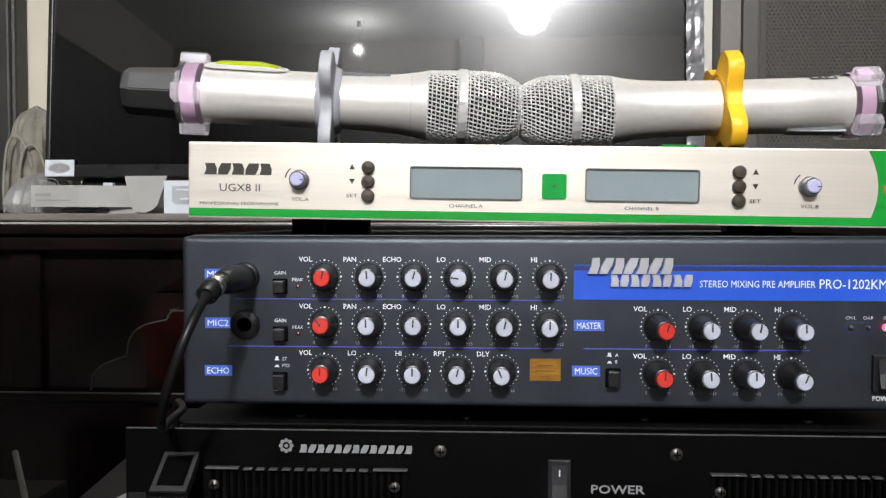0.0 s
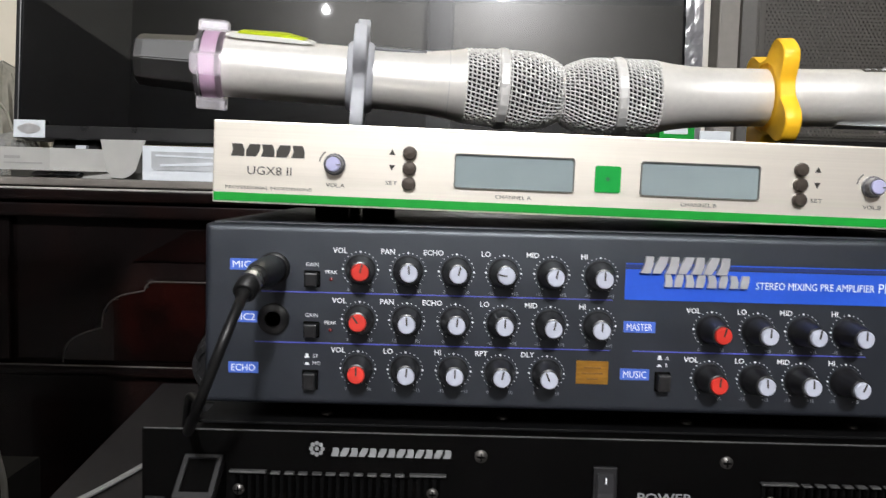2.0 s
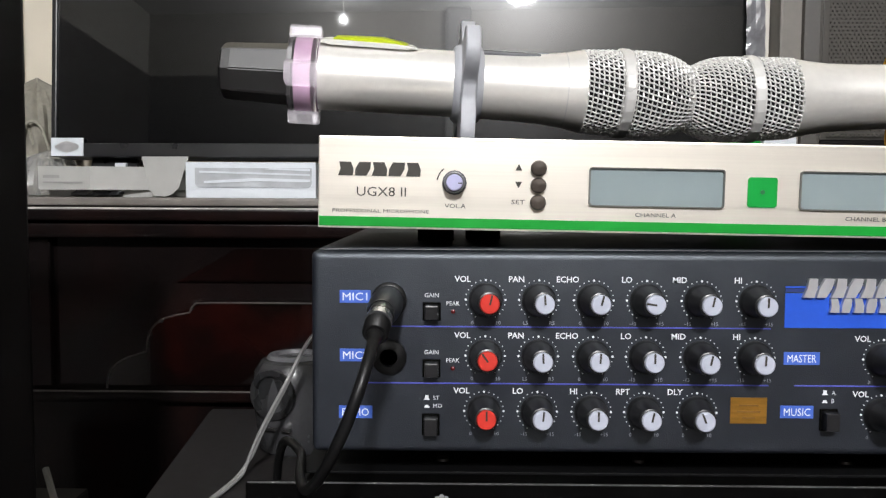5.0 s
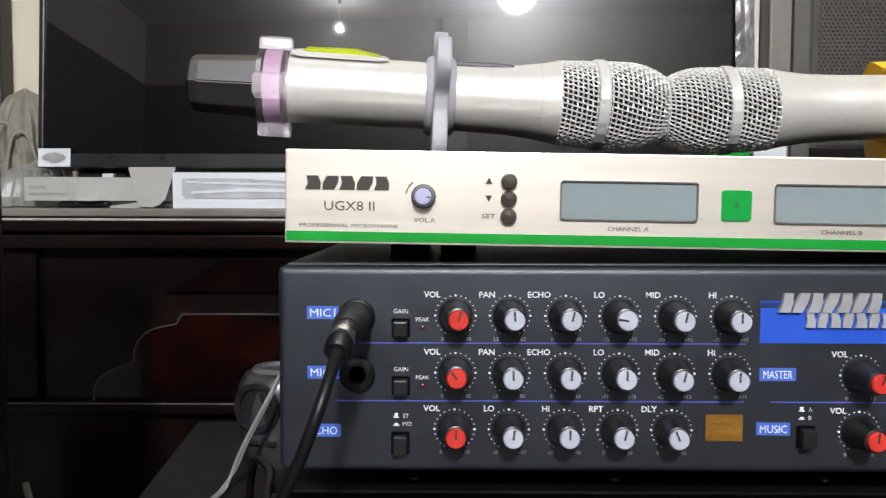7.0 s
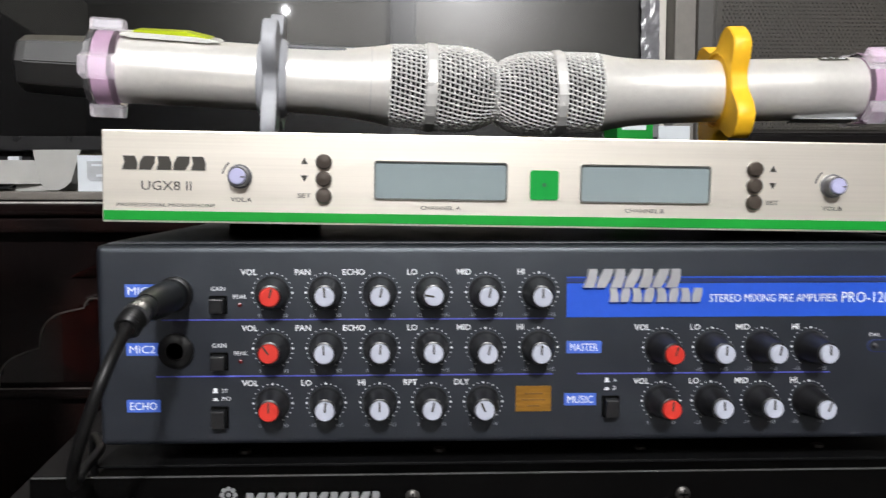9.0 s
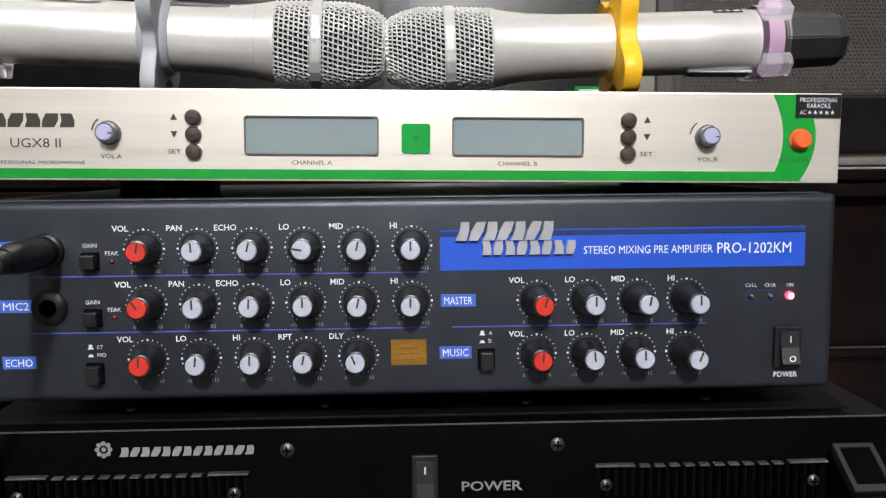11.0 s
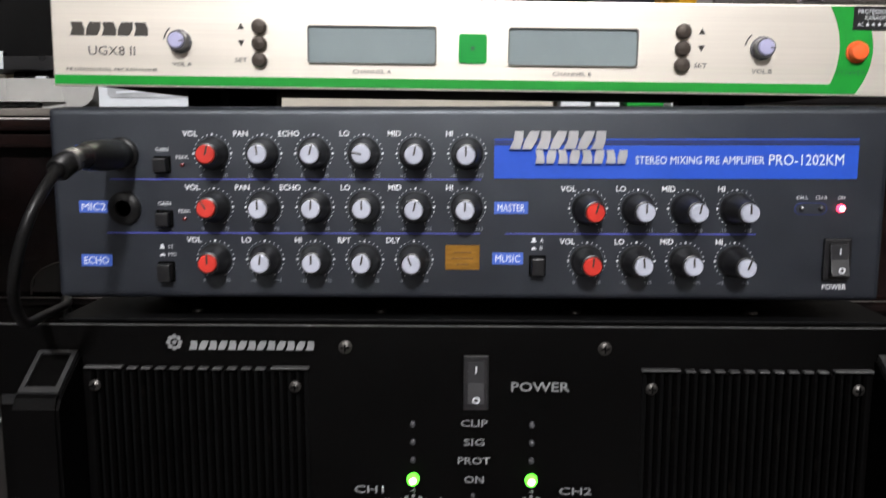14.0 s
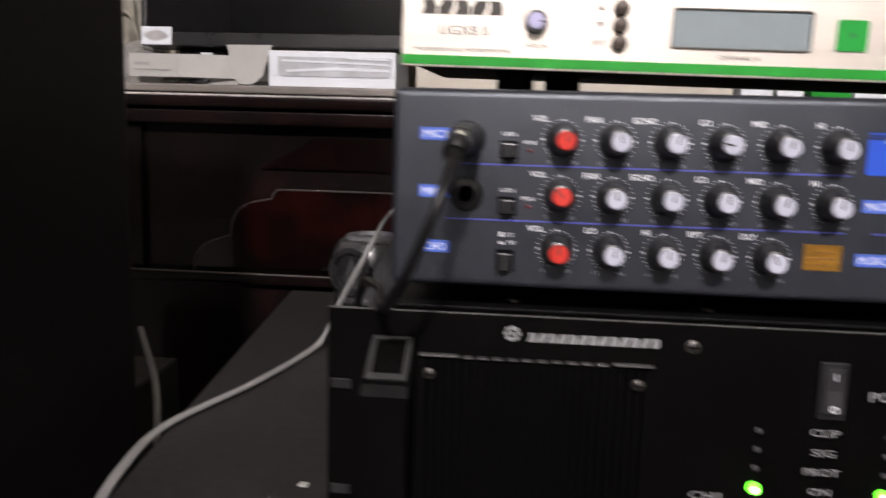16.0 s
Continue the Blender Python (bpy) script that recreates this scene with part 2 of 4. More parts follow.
def spline(pts, n=10):
    """Smooth points through the given ones."""
    p = [Vector(q) for q in pts]
    p = [2 * p[0] - p[1]] + p + [2 * p[-1] - p[-2]]
    out = []
    for i in range(1, len(p) - 2):
        for k in range(n):
            t = k / n
            out.append(0.5 * (2 * p[i] + (p[i + 1] - p[i - 1]) * t + (2 * p[i - 1] - 5 * p[i] + 4 * p[i + 1] - p[i + 2]) * t * t + (3 * p[i] - p[i - 1] - 3 * p[i + 1] + p[i + 2]) * t ** 3))
    out.append(p[-2])
    return out


def tube(pts, r, seg=8, closed=False, bm=None):
    """A round wire along points; r is one radius or one for each point."""
    bm = bm or bmesh.new()
    n = len(pts)
    rs = r if isinstance(r, (list, tuple)) else [r] * n
    rings, up = [], Vector((0, 0, 1))
    for i in range(n):
        a = pts[i - 1] if (i or closed) else pts[i]
        b = pts[(i + 1) % n] if (i < n - 1 or closed) else pts[i]
        d = (b - a).normalized()
        s = d.cross(up)
        if s.length < 1e-3:
            s = d.cross(Vector((0, 1, 0)))
        s.normalize()
        w = s.cross(d)
        rings.append([bm.verts.new(pts[i] + rs[i] * (math.cos(2 * math.pi * k / seg) * s + math.sin(2 * math.pi * k / seg) * w)) for k in range(seg)])
    for i in range(n if closed else n - 1):
        ra, rb = rings[i], rings[(i + 1) % n]
        for k in range(seg):
            bm.faces.new((ra[k], rb[k], rb[(k + 1) % seg], ra[(k + 1) % seg]))
    if not closed:
        bm.faces.new(rings[0])
        bm.faces.new(rings[-1][::-1])
    return bm


def lettering(parent, body, x, y, z, height, material, width=None, align="c", shear=0.0, local=False, label="", bold=0.0):
    """Words in the built-in font on an upright face that looks along -y. z is the middle of the letters."""
    cu = bpy.data.curves.new("words", "FONT")
    cu.body, cu.size, cu.shear, cu.resolution_u, cu.offset = body, 1.0, shear, 2, bold
    tmp = bpy.data.objects.new("words", cu)
    me = bpy.data.meshes.new_from_object(tmp)
    bpy.data.objects.remove(tmp)
    bm = bmesh.new()
    bm.from_mesh(me)
    bpy.data.meshes.remove(me)
    xs, ys = [v.co.x for v in bm.verts], [v.co.y for v in bm.verts]
    s = height / 0.69
    sx = width / (max(xs) - min(xs)) if width else s
    x_off = {"c": (max(xs) + min(xs)) / 2, "l": min(xs), "r": max(xs)}[align]
    for v in bm.verts:
        v.co = Vector((x + (v.co.x - x_off) * sx, y, z + (v.co.y - 0.345) * s))
    return part("lettering", bm, material, parent, label, local=local)


def dot(x, y, z, r, depth=0.0003, seg=8, bm=None):
    bm = bm or bmesh.new()
    return lathe([(0, r), (-depth, r)], seg, "y", (x, y, z), bm)


def screw(parent, x, y, z, r=0.0028, local=False):
    s = part("screw", lathe([(0, r * 1.15), (-0.0004, r * 1.15), (-0.0012, r * 0.85), (-0.0018, 0.0)], 16, "y", (x, y, z)), M_SCREW, parent, local=local, smooth=True)
    bm = box(x - r * 0.7, x + r * 0.7, y - 0.0022, y - 0.0012, z - r * 0.13, z + r * 0.13)
    box(x - r * 0.13, x + r * 0.13, y - 0.0022, y - 0.0012, z - r * 0.7, z + r * 0.7, bm=bm)
    part("screw_slot", bm, M_AMPDARK, s, local=local)
    return s


M_SCREW = mat("dull_steel_screw", (0.07, 0.066, 0.062), 0.4, 0.7, vary=0.3, scale=900)
M_DIMLIP = mat("bare_metal_and_highlight", (0.11, 0.11, 0.11), 0.45, 0.5, vary=0.4, scale=400)
M_HRIM = mat("worn_grey_plastic_rim", (0.026, 0.026, 0.027), 0.45, vary=0.25, scale=300)
M_FAINT = mat("faint_brown_print", (0.22, 0.10, 0.015), 0.4, vary=0.1)
M_AMPPRINT = mat("silver_white_print", (0.22, 0.225, 0.23), 0.5, vary=0.1, scale=300)
M_SHELFSPK = mat("dark_grey_brown_vinyl", (0.030, 0.029, 0.026), 0.5, vary=0.2, scale=150, bump=0.3, bscale=900)
M_ROCKER = mat("black_rocker_plastic", (0.016, 0.016, 0.018), 0.35, vary=0.1, scale=300)
M_CARTON = mat("grey_carton_board", (0.035, 0.034, 0.033), 0.7, vary=0.15, scale=40)
M_BEIGE = mat("pale_beige_card", (0.50, 0.47, 0.40), 0.6, vary=0.08, scale=30)
M_GRILLEBACK = mat("dark_grille_cloth", (0.034, 0.031, 0.027), 0.9, vary=0.2, scale=300)
M_TAIL = mat("satin_charcoal_plastic", (0.0022, 0.0021, 0.0023), 0.40, spec=0.8, vary=0.1, scale=300)
M_TAIL.node_tree.nodes["Principled BSDF"].inputs["Coat Weight"].default_value = 0.45
M_TAIL.node_tree.nodes["Principled BSDF"].inputs["Coat Roughness"].default_value = 0.48
# pale colour stands in for the highlight on lacquered edges
M_EDGESHINE = mat("lacquer_edge_highlight", (0.060, 0.052, 0.048), 0.32, vary=0.7, scale=40, coat=0.3)
# brighter colour for the highlight line along the lip
M_LIPSHINE = mat("lip_highlight", (0.42, 0.40, 0.38), 0.25, vary=0.6, scale=30, coat=0.5)


def mottle(m, dark, light, scale, low, high):
    """Gives a material patches of a second colour."""
    nt = m.node_tree
    n = nt.nodes.new("ShaderNodeTexNoise")
    n.inputs["Scale"].default_value, n.inputs["Detail"].default_value = scale, 5
    tc = nt.nodes.new("ShaderNodeTexCoord")
    nt.links.new(tc.outputs["Object"], n.inputs["Vector"])
    r = nt.nodes.new("ShaderNodeValToRGB")
    r.color_ramp.elements[0].position, r.color_ramp.elements[0].color = low, (*dark, 1)
    r.color_ramp.elements[1].position, r.color_ramp.elements[1].color = high, (*light, 1)
    nt.links.new(n.outputs["Fac"], r.inputs["Fac"])
    nt.links.new(r.outputs["Color"], nt.nodes["Principled BSDF"].inputs["Base Color"])


mottle(M_REDWOOD, (0.004, 0.0018, 0.0016), (0.024, 0.0036, 0.0026), 9, 0.48, 0.70)
mottle(M_DUST, (0.0010, 0.0009, 0.0009), (0.0060, 0.0050, 0.0042), 75, 0.62, 0.85)
mottle(M_WOOD, (0.0052, 0.0036, 0.0036), (0.0115, 0.0052, 0.0045), 14, 0.45, 0.70)

# ---- setting ----
solid("floor", box(-2.6, 2.6, -3.6, 1.3, -0.1, 0.0), M_FLOOR, "dark tiled floor in shade", "floor", "structure")
solid("ceiling", box(-2.6, 2.6, -3.6, 1.3, 2.6, 2.7), M_CEIL, "white painted ceiling", "ceiling", "structure")
solid("wall_north", box(-2.6, 2.6, 1.03, 1.3, 0, 2.6), M_WALL, "cream painted wall behind the television", "wall", "structure")
# back and side walls are out of view, toned for bounced light
solid("wall_south", box(-2.6, 2.6, -3.6, -3.5, 0, 2.6), M_WALLUNSEEN, "unseen wall, beige tone set for bounce and reflection", "wall", "structure")
# added dark panels out of view keep the screen's lower reflection dark
solid("reflection_panel", box(-2.49, 2.49, -3.498, -3.47, 0, 2.16, 0.004), M_REFLECTDARK, "out-of-view dark panel added to darken the screen's reflection", "panelling", "structure")
for x0, x1 in ((-2.498, -2.47), (2.47, 2.498)):
    solid("reflection_panel", box(x0, x1, -3.465, 0.69, 0, 2.16, 0.004), M_REFLECTDARK, "out-of-view dark panel added to darken the screen's reflection", "panelling", "structure")
# added upright, mirrored as the pale vertical streak in the screen
solid("reflection_upright", box(-0.45, -0.28, -3.498, -3.42, 0, 2.598, 0.02), M_STREAK, "out-of-view grey upright added for the screen's pale streak", "pillar", "structure")
solid("wall_west", box(-2.6, -2.5, -3.5, 1.03, 0, 2.6), M_WALLUNSEEN, "unseen wall, beige tone set for bounce and reflection", "wall", "structure")
solid("wall_east", box(2.5, 2.6, -3.5, 1.03, 0, 2.6), M_WALLUNSEEN, "unseen wall, beige tone set for bounce and reflection", "wall", "structure")

for spot, r_, _, _ in LAMPS:
    lamp = thing("ceiling_lamp", Matrix.Translation((spot.x, spot.y, 2.6)), "round white ceiling lamp, switched on", "lamp", "lamps on the ceiling")
    part("base", lathe([(2.6, r_ * 1.2), (2.56, r_ * 1.2), (2.55, r_ * 1.1)], 40, "z", (spot.x, spot.y, 0)), M_CEIL, lamp, smooth=True)
    part("stem", lathe([(2.552, r_ * 0.16), (spot.z + 0.02, r_ * 0.16)], 16, "z", (spot.x, spot.y, 0)), M_CEIL, lamp)
    part("shade", lathe([(0.022, r_ * 0.4), (0.015, r_), (0.0, r_), (-0.015, r_ * 0.85), (-0.02, 0.0)], 40, "z", spot), M_DIFFUSER, lamp, "glowing white diffuser", smooth=True).visible_shadow = False

# ---- support under the devices ----
slab = thing("equipment_bench", Matrix.Translation((0, 0.3, 0)), "low bench with dark grey vinyl top under the amplifier", "bench")
part("top", prism([(-0.39, -0.03), (0.50, -0.03), (0.50, 0.66), (-0.455, 0.66)], 0.46, 0.50, "z", 0.004), M_SLAB, slab)
part("body", prism([(-0.37, 0.0), (0.48, 0.0), (0.48, 0.64), (-0.435, 0.64)], 0.0, 0.46, "z", 0.004), M_SPK, slab)

# ---- cabinet with the television ----
cab = thing("tv_cabinet", Matrix.Translation((-0.1, 0.95, 0)), "black and dark red lacquered wooden cabinet with carved apron", "cabinet")
part("top", box(-1.6, 1.5, 0.712, 1.028, 0.758, 0.769, 0.003), M_SHELFTOP, cab, "worn grey-brown top")
part("lip", box(-1.6, 1.5, 0.700, 0.74, 0.738, 0.757, 0.006, 3), M_WOOD, cab, smooth=True)
part("cornice", box(-1.6, 1.5, 0.712, 0.74, 0.715, 0.737, 0.005, 3), M_WOOD, cab, smooth=True)
part("body", box(-1.58, 1.48, 0.742, 1.025, 0.0, 0.757), M_WOOD, cab)
part("rail", box(-1.58, 1.48, 0.722, 0.742, 0.490, 0.508, 0.005, 3), M_WOOD, cab, smooth=True)
edge = spline([(-0.615, 0, 0.509), (-0.612, 0, 0.530), (-0.597, 0, 0.546), (-0.574, 0, 0.556)], 4)[:-1] + spline([(-0.560, 0, 0.560), (-0.556, 0, 0.585), (-0.540, 0, 0.603), (-0.512, 0, 0.612)], 4)[:-1] + spline([(-0.500, 0, 0.614), (-0.494, 0, 0.624), (-0.470, 0, 0.627), (-0.30, 0, 0.627)], 4)
apron = [(p.x, p.z) for p in edge] + [(0.5, 0.627), (0.5, 0.509)]
part("apron", prism(apron, 0.726, 0.742, "y", 0.005, seg=4), M_REDWOOD, cab, "dark red carved panel with stepped edge", smooth=True)
part("upper_panel", prism([(-0.52, 0.655), (-0.46, 0.685), (-0.44, 0.70), (0.5, 0.70), (0.5, 0.655)], 0.734, 0.742, "y", 0.002), M_REDWOOD, cab, "dark red panel")
# pale beads on apron and rail carry the edge highlights in their colour
bead = [Vector((p.x, 0.7265, p.z)) for p in edge] + [Vector((0.5, 0.7265, 0.627))]
part("apron_edge", tube(bead, 0.0013, 6), M_EDGESHINE, cab, "pale bead painted as the highlight on the carving's edge", smooth=True)
# the lip's highlight line, put in as a pale glossy bead
part("lip_edge", tube([Vector((-1.6, 0.7012, 0.7545)), Vector((0.0, 0.7012, 0.7545)), Vector((1.5, 0.7012, 0.7545))], 0.0016, 8), M_LIPSHINE, cab, "pale bead painted as the highlight on the top's edge", smooth=True)
part("rail_edge", tube([Vector((-1.58, 0.7232, 0.5055)), Vector((0.0, 0.7232, 0.5055)), Vector((1.48, 0.7232, 0.5055))], 0.0014, 6), M_EDGESHINE, cab, smooth=True)
part("stile", box(-0.735, -0.690, 0.730, 0.742, 0.509, 0.714, 0.003), M_WOOD, cab)

TVM = pose(-0.2185, 0.792, 0.769, -3.9, 0, -1.7)
tv = thing("television", TVM, "large flat black television, switched off, glossy screen", "television")
W2, H0, H1 = 0.505, 0.057, 0.645
part("back", box(-W2, W2, 0.006, 0.05, H0, H1, 0.006), M_TVFRAME, tv, local=True)
part("screen", box(-W2 + 0.008, W2 - 0.006, 0.001, 0.006, H0 + 0.020, H1 - 0.008), M_TVSCREEN, tv, "dark mirror-like screen", local=True)
part("bottom_bezel", box(-W2, W2, -0.004, 0.006, H0, H0 + 0.020, 0.002), M_TVFRAME, tv, local=True)
part("top_bezel", box(-W2, W2, -0.003, 0.006, H1 - 0.008, H1, 0.002), M_TVFRAME, tv, local=True)
part("side_bezel", box(-W2, -W2 + 0.008, -0.003, 0.006, H0 + 0.020, H1 - 0.008, 0.002), M_TVFRAME, tv, local=True)
part("side_bezel", box(W2 - 0.006, W2, -0.003, 0.006, H0 + 0.020, H1 - 0.008, 0.002), M_TVFRAME, tv, local=True)
fb = bmesh.new()
cols = [[fb.verts.new((W2 - 0.026 + 0.026 * i / 4 + 0.0005 * math.sin(j * 2.1 + i), -0.006 - 0.0016 * random.random(), H0 + 0.02 + (H1 - H0 - 0.03) * j / 60)) for i in range(5)] for j in range(61)]
for ca, cb in zip(cols, cols[1:]):
    for i in range(4):
        fb.faces.new((ca[i], ca[i + 1], cb[i + 1], cb[i]))
bmesh.ops.solidify(fb, geom=list(fb.faces), thickness=0.0006)
part("protective_film", fb, M_FILM, tv, "crinkled transparent film strip on the edge", local=True)
badge = part("sticker", box(-W2 + 0.002, -W2 + 0.049, -0.006, -0.004, H0 + 0.001, H0 + 0.027, 0.0004), M_WHITEBOX, tv, "white corner sticker with grey eye shape", local=True)
eye = [(-W2 + 0.0255 + 0.018 * math.cos(a), H0 + 0.014 + 0.0085 * math.sin(a) * (1 - 0.35 * abs(math.cos(a)))) for a in [i * math.pi / 12 for i in range(24)]]
part("emblem", prism(eye, -0.0066, -0.006, "y"), M_BADGE, badge, local=True)
for sx in (-0.42, 0.40):
    part("foot", prism([(-0.05, 0.0), (0.19, 0.0), (0.15, 0.010), (0.05, 0.030), (0.05, 0.058), (0.02, 0.058), (0.005, 0.02)], sx - 0.035, sx + 0.035, "x", 0.002), M_ANT, tv, local=True)

# ---- clutter on the cabinet ----
solid("card_block", box(-0.634, -0.618, 0.815, 0.83, 0.779, 0.818, 0.001), M_WHITEBOX, "small white card block standing in the tray", "block")
tray = thing("card_tray", pose(-0.63, 0.80, 0.769, 0, 0, -2), "shallow pale grey cardboard tray under the television", "tray")
part("front_wall", prism([(-0.082, -0.052), (-0.010, -0.0515), (0.075, -0.028), (0.0745, -0.026), (-0.010, -0.0495), (-0.082, -0.050)], 0.010, 0.042, "z"), M_TRAY, tray, local=True)
part("bottom", box(-0.080, 0.073, -0.026, 0.10, 0.0, 0.010, 0.0005), M_TRAY, tray, local=True)
part("side_wall", box(-0.082, -0.080, -0.050, 0.10, 0.010, 0.040), M_TRAY, tray, local=True)
part("side_wall", box(0.073, 0.075, -0.026, 0.10, 0.010, 0.040), M_TRAY, tray, local=True)
part("printed_bar", box(-0.075, -0.052, -0.0526, -0.052, 0.026, 0.030), M_TRAYPRINT, tray, local=True)
part("printed_bar", box(-0.075, -0.020, -0.0530, -0.0522, 0.019, 0.021), M_TRAYPRINT, tray, local=True)
fl = prism([(-0.025, 0.055), (0.042, 0.055), (0.030, 0.012), (0.022, 0.004), (0.012, 0.0), (-0.004, 0.001), (-0.012, 0.010)], -0.001, 0.001, "y", 0.0003)
fl.transform(pose(-0.545, 0.737, 0.770, -8, 0, -6))
solid("plastic_flap", fl, M_TRAY, "pale grey rounded plastic lid leaning beside the tray", "lid")
wb = thing("white_box", pose(-0.43, 0.80, 0.769, 0, 0, 1), "white card box with clear film window", "box")
part("body", box(-0.075, 0.10, -0.070, 0.07, 0.0, 0.048, 0.001), M_WHITEBOX, wb, local=True)
part("window", prism([(-0.062, 0.018), (-0.058, 0.014), (0.090, 0.014), (0.094, 0.018), (0.094, 0.040), (-0.062, 0.040)], -0.0715, -0.070, "y"), M_FILMWIN, wb, "crinkled clear window", local=True)
for pts_ in ([(-0.056, 0.0335), (0.092, 0.0300), (0.092, 0.0322), (-0.056, 0.0362)], [(-0.050, 0.0195), (0.020, 0.0225), (0.092, 0.0215), (0.092, 0.0250), (0.020, 0.0268), (-0.050, 0.0225)], [(0.030, 0.0385), (0.092, 0.0360), (0.092, 0.0390), (0.040, 0.0398)]):
    part("fold", prism(pts_, -0.0725, -0.0715, "y"), M_WHITEBOX, wb, "white crease in the film", local=True)
gb = thing("green_box", pose(0.262, 0.76, 0.769, 0, 0, 4), "small green and white cardboard box", "box")
part("body", box(-0.050, 0.0, -0.03, 0.03, 0, 0.098, 0.001), M_GREEN, gb, local=True)
part("label", box(-0.044, -0.010, -0.0306, -0.030, 0.084, 0.094), M_WHITEBOX, gb, local=True)
pbx = box(0.285, 0.330, 0.775, 0.83, 0.769, 0.862, 0.001)
solid("carton", pbx, M_WHITEBOX, "small white carton beside the green box", "box")
for k, (x0, x1, zz, y0) in enumerate(((-0.30, 0.115, 0.822, 0.725), (0.125, 0.165, 0.808, 0.725), (0.172, 0.205, 0.815, 0.73))):
    bb = box(x0, x1, y0, y0 + 0.045, 0.769, zz, 0.002)
    solid("flat_carton", bb, (M_BEIGE, M_WHITEBOX, M_WHITEBOX)[k], "low pale carton lying on the cabinet", "box", group="cartons on the cabinet")
bag, nb = bmesh.new(), 60
bag_rows = []
for j in range(15):
    h = j / 14
    base_r = 0.056 * (1 - 0.18 * h) * math.sqrt(max(0.0, 1 - max(0.0, (h - 0.62) / 0.38) ** 2)) * (0.75 + 0.25 * min(1, h * 6))
    row = []
    for k in range(nb):
        t = 2 * math.pi * k / nb
        fold = 0.10 * math.sin(4 * t + 2.2 * h) + 0.07 * math.sin(9 * t - 5 * h + 1) + 0.05 * math.sin(17 * t + 7 * h)
        r = base_r * (1 + fold) + 0.0004
        row.append(bag.verts.new((r * math.cos(t), r * math.sin(t), 0.180 * h + 0.008 * h * math.sin(2 * t + 1))))
    bag_rows.append(row)
for ra, rb_ in zip(bag_rows, bag_rows[1:]):
    for k in range(nb):
        bag.faces.new((ra[k], ra[(k + 1) % nb], rb_[(k + 1) % nb], rb_[k]))
bag.faces.new(bag_rows[-1])
bag.faces.new(bag_rows[0][::-1])
bag.transform(pose(-0.808, 0.945, 0.769) @ Matrix.Diagonal((0.86, 0.80, 1, 1)))
bgob = solid("fabric_bag", bag, M_BAG, "slumped khaki fabric bag beside the television", "bag", smooth=True)
for dx, top in ((-0.016, 0.898), (0.010, 0.884)):
    st_ = spline([(-0.812 + dx - 0.010, 0.893, 0.772), (-0.812 + dx - 0.008, 0.888, 0.825), (-0.812 + dx - 0.001, 0.890, top - 0.012), (-0.812 + dx + 0.010, 0.896, top), (-0.812 + dx + 0.022, 0.900, top - 0.012), (-0.812 + dx + 0.032, 0.905, top - 0.05)], 6)
    part("strap", tube(st_, 0.0023, 8), M_STRAP, bgob, "pale khaki strap", smooth=True)
pl = lathe([(0, 0.0), (0.002, 0.045), (0.015, 0.052), (0.035, 0.045), (0.055, 0.03), (0.068, 0.0)], 40, "z", (0, 0, 0), wobble=lambda t: 1 + 0.15 * math.sin(5 * t) + 0.1 * math.sin(11 * t + 1))
pl.transform(pose(-0.745, 0.845, 0.769))
solid("plastic_bag", pl, M_PLASTICBAG, "crumpled clear plastic bag on the cabinet", "bag", smooth=False)

# ---- loudspeakers ----
spl = thing("floor_speaker", Matrix.Translation((-0.6, 0.07, 0)), "black vinyl-covered loudspeaker cabinet standing on the floor", "speaker")
part("cabinet", box(-0.75, -0.445, -0.05, 0.20, 0.0, 0.95, 0.006), M_SPK, spl)
part("front_frame", box(-0.745, -0.450, -0.062, -0.051, 0.01, 0.94, 0.004), M_SPK, spl)
shs = thing("shelf_speaker", Matrix.Translation((-1.0, 1.0, 0.769)), "slim dark grey-brown loudspeaker standing on the cabinet", "speaker")
part("cabinet", box(-1.13, -0.868, 0.985, 1.028, 0.769, 1.22, 0.006), M_SHELFSPK, shs)
part("front_frame", box(-1.125, -0.873, 0.974, 0.9845, 0.775, 1.214, 0.004), M_SHELFSPK, shs)
spr = thing("wall_speaker", Matrix.Translation((0.62, 0.95, 0.769)), "large black loudspeaker with perforated steel grille", "speaker")
part("cabinet", box(0.316, 0.92, 0.81, 0.87, 0.769, 1.45, 0.004), M_SPKFRAME, spr, "grey-brown edge")
part("side_strip", prism([(0.346, 0.8096), (0.349, 0.806), (0.368, 0.8005), (0.372, 0.8005), (0.372, 0.8096)], 0.772, 1.447, "z"), M_GRILLE, spr, "dark moulded strip beside the grille")
gbm = bmesh.new()
r0, pitch = 0.0013, 0.0062
rows_n, cols_n = 108, 56
for j in range(rows_n):
    for i in range(cols_n):
        cx, cz = 0.380 + pitch * (i + 0.5 * (j % 2)), 0.862 + pitch * 0.866 * j
        inner = [gbm.verts.new((cx + r0 * math.cos(a), 0.803, cz + r0 * math.sin(a))) for a in [k * math.pi / 3 + math.pi / 6 for k in range(6)]]
        R = pitch / math.sqrt(3)
        outer = [gbm.verts.new((cx + R * math.cos(a), 0.803, cz + R * math.sin(a))) for a in [k * math.pi / 3 + math.pi / 6 for k in range(6)]]
        back = [gbm.verts.new(v.co + Vector((0, 0.0025, 0))) for v in inner]
        for k in range(6):
            q = (k + 1) % 6
            gbm.faces.new((inner[k], outer[k], outer[q], inner[q]))
            gbm.faces.new((inner[k], inner[q], back[q], back[k]))
part("grille", gbm, M_GRILLE, spr, "perforated dark steel grille")
part("grille_frame", box(0.3724, 0.3818, 0.8004, 0.8095, 0.8545, 1.446, 0.001), M_GRILLE, spr)
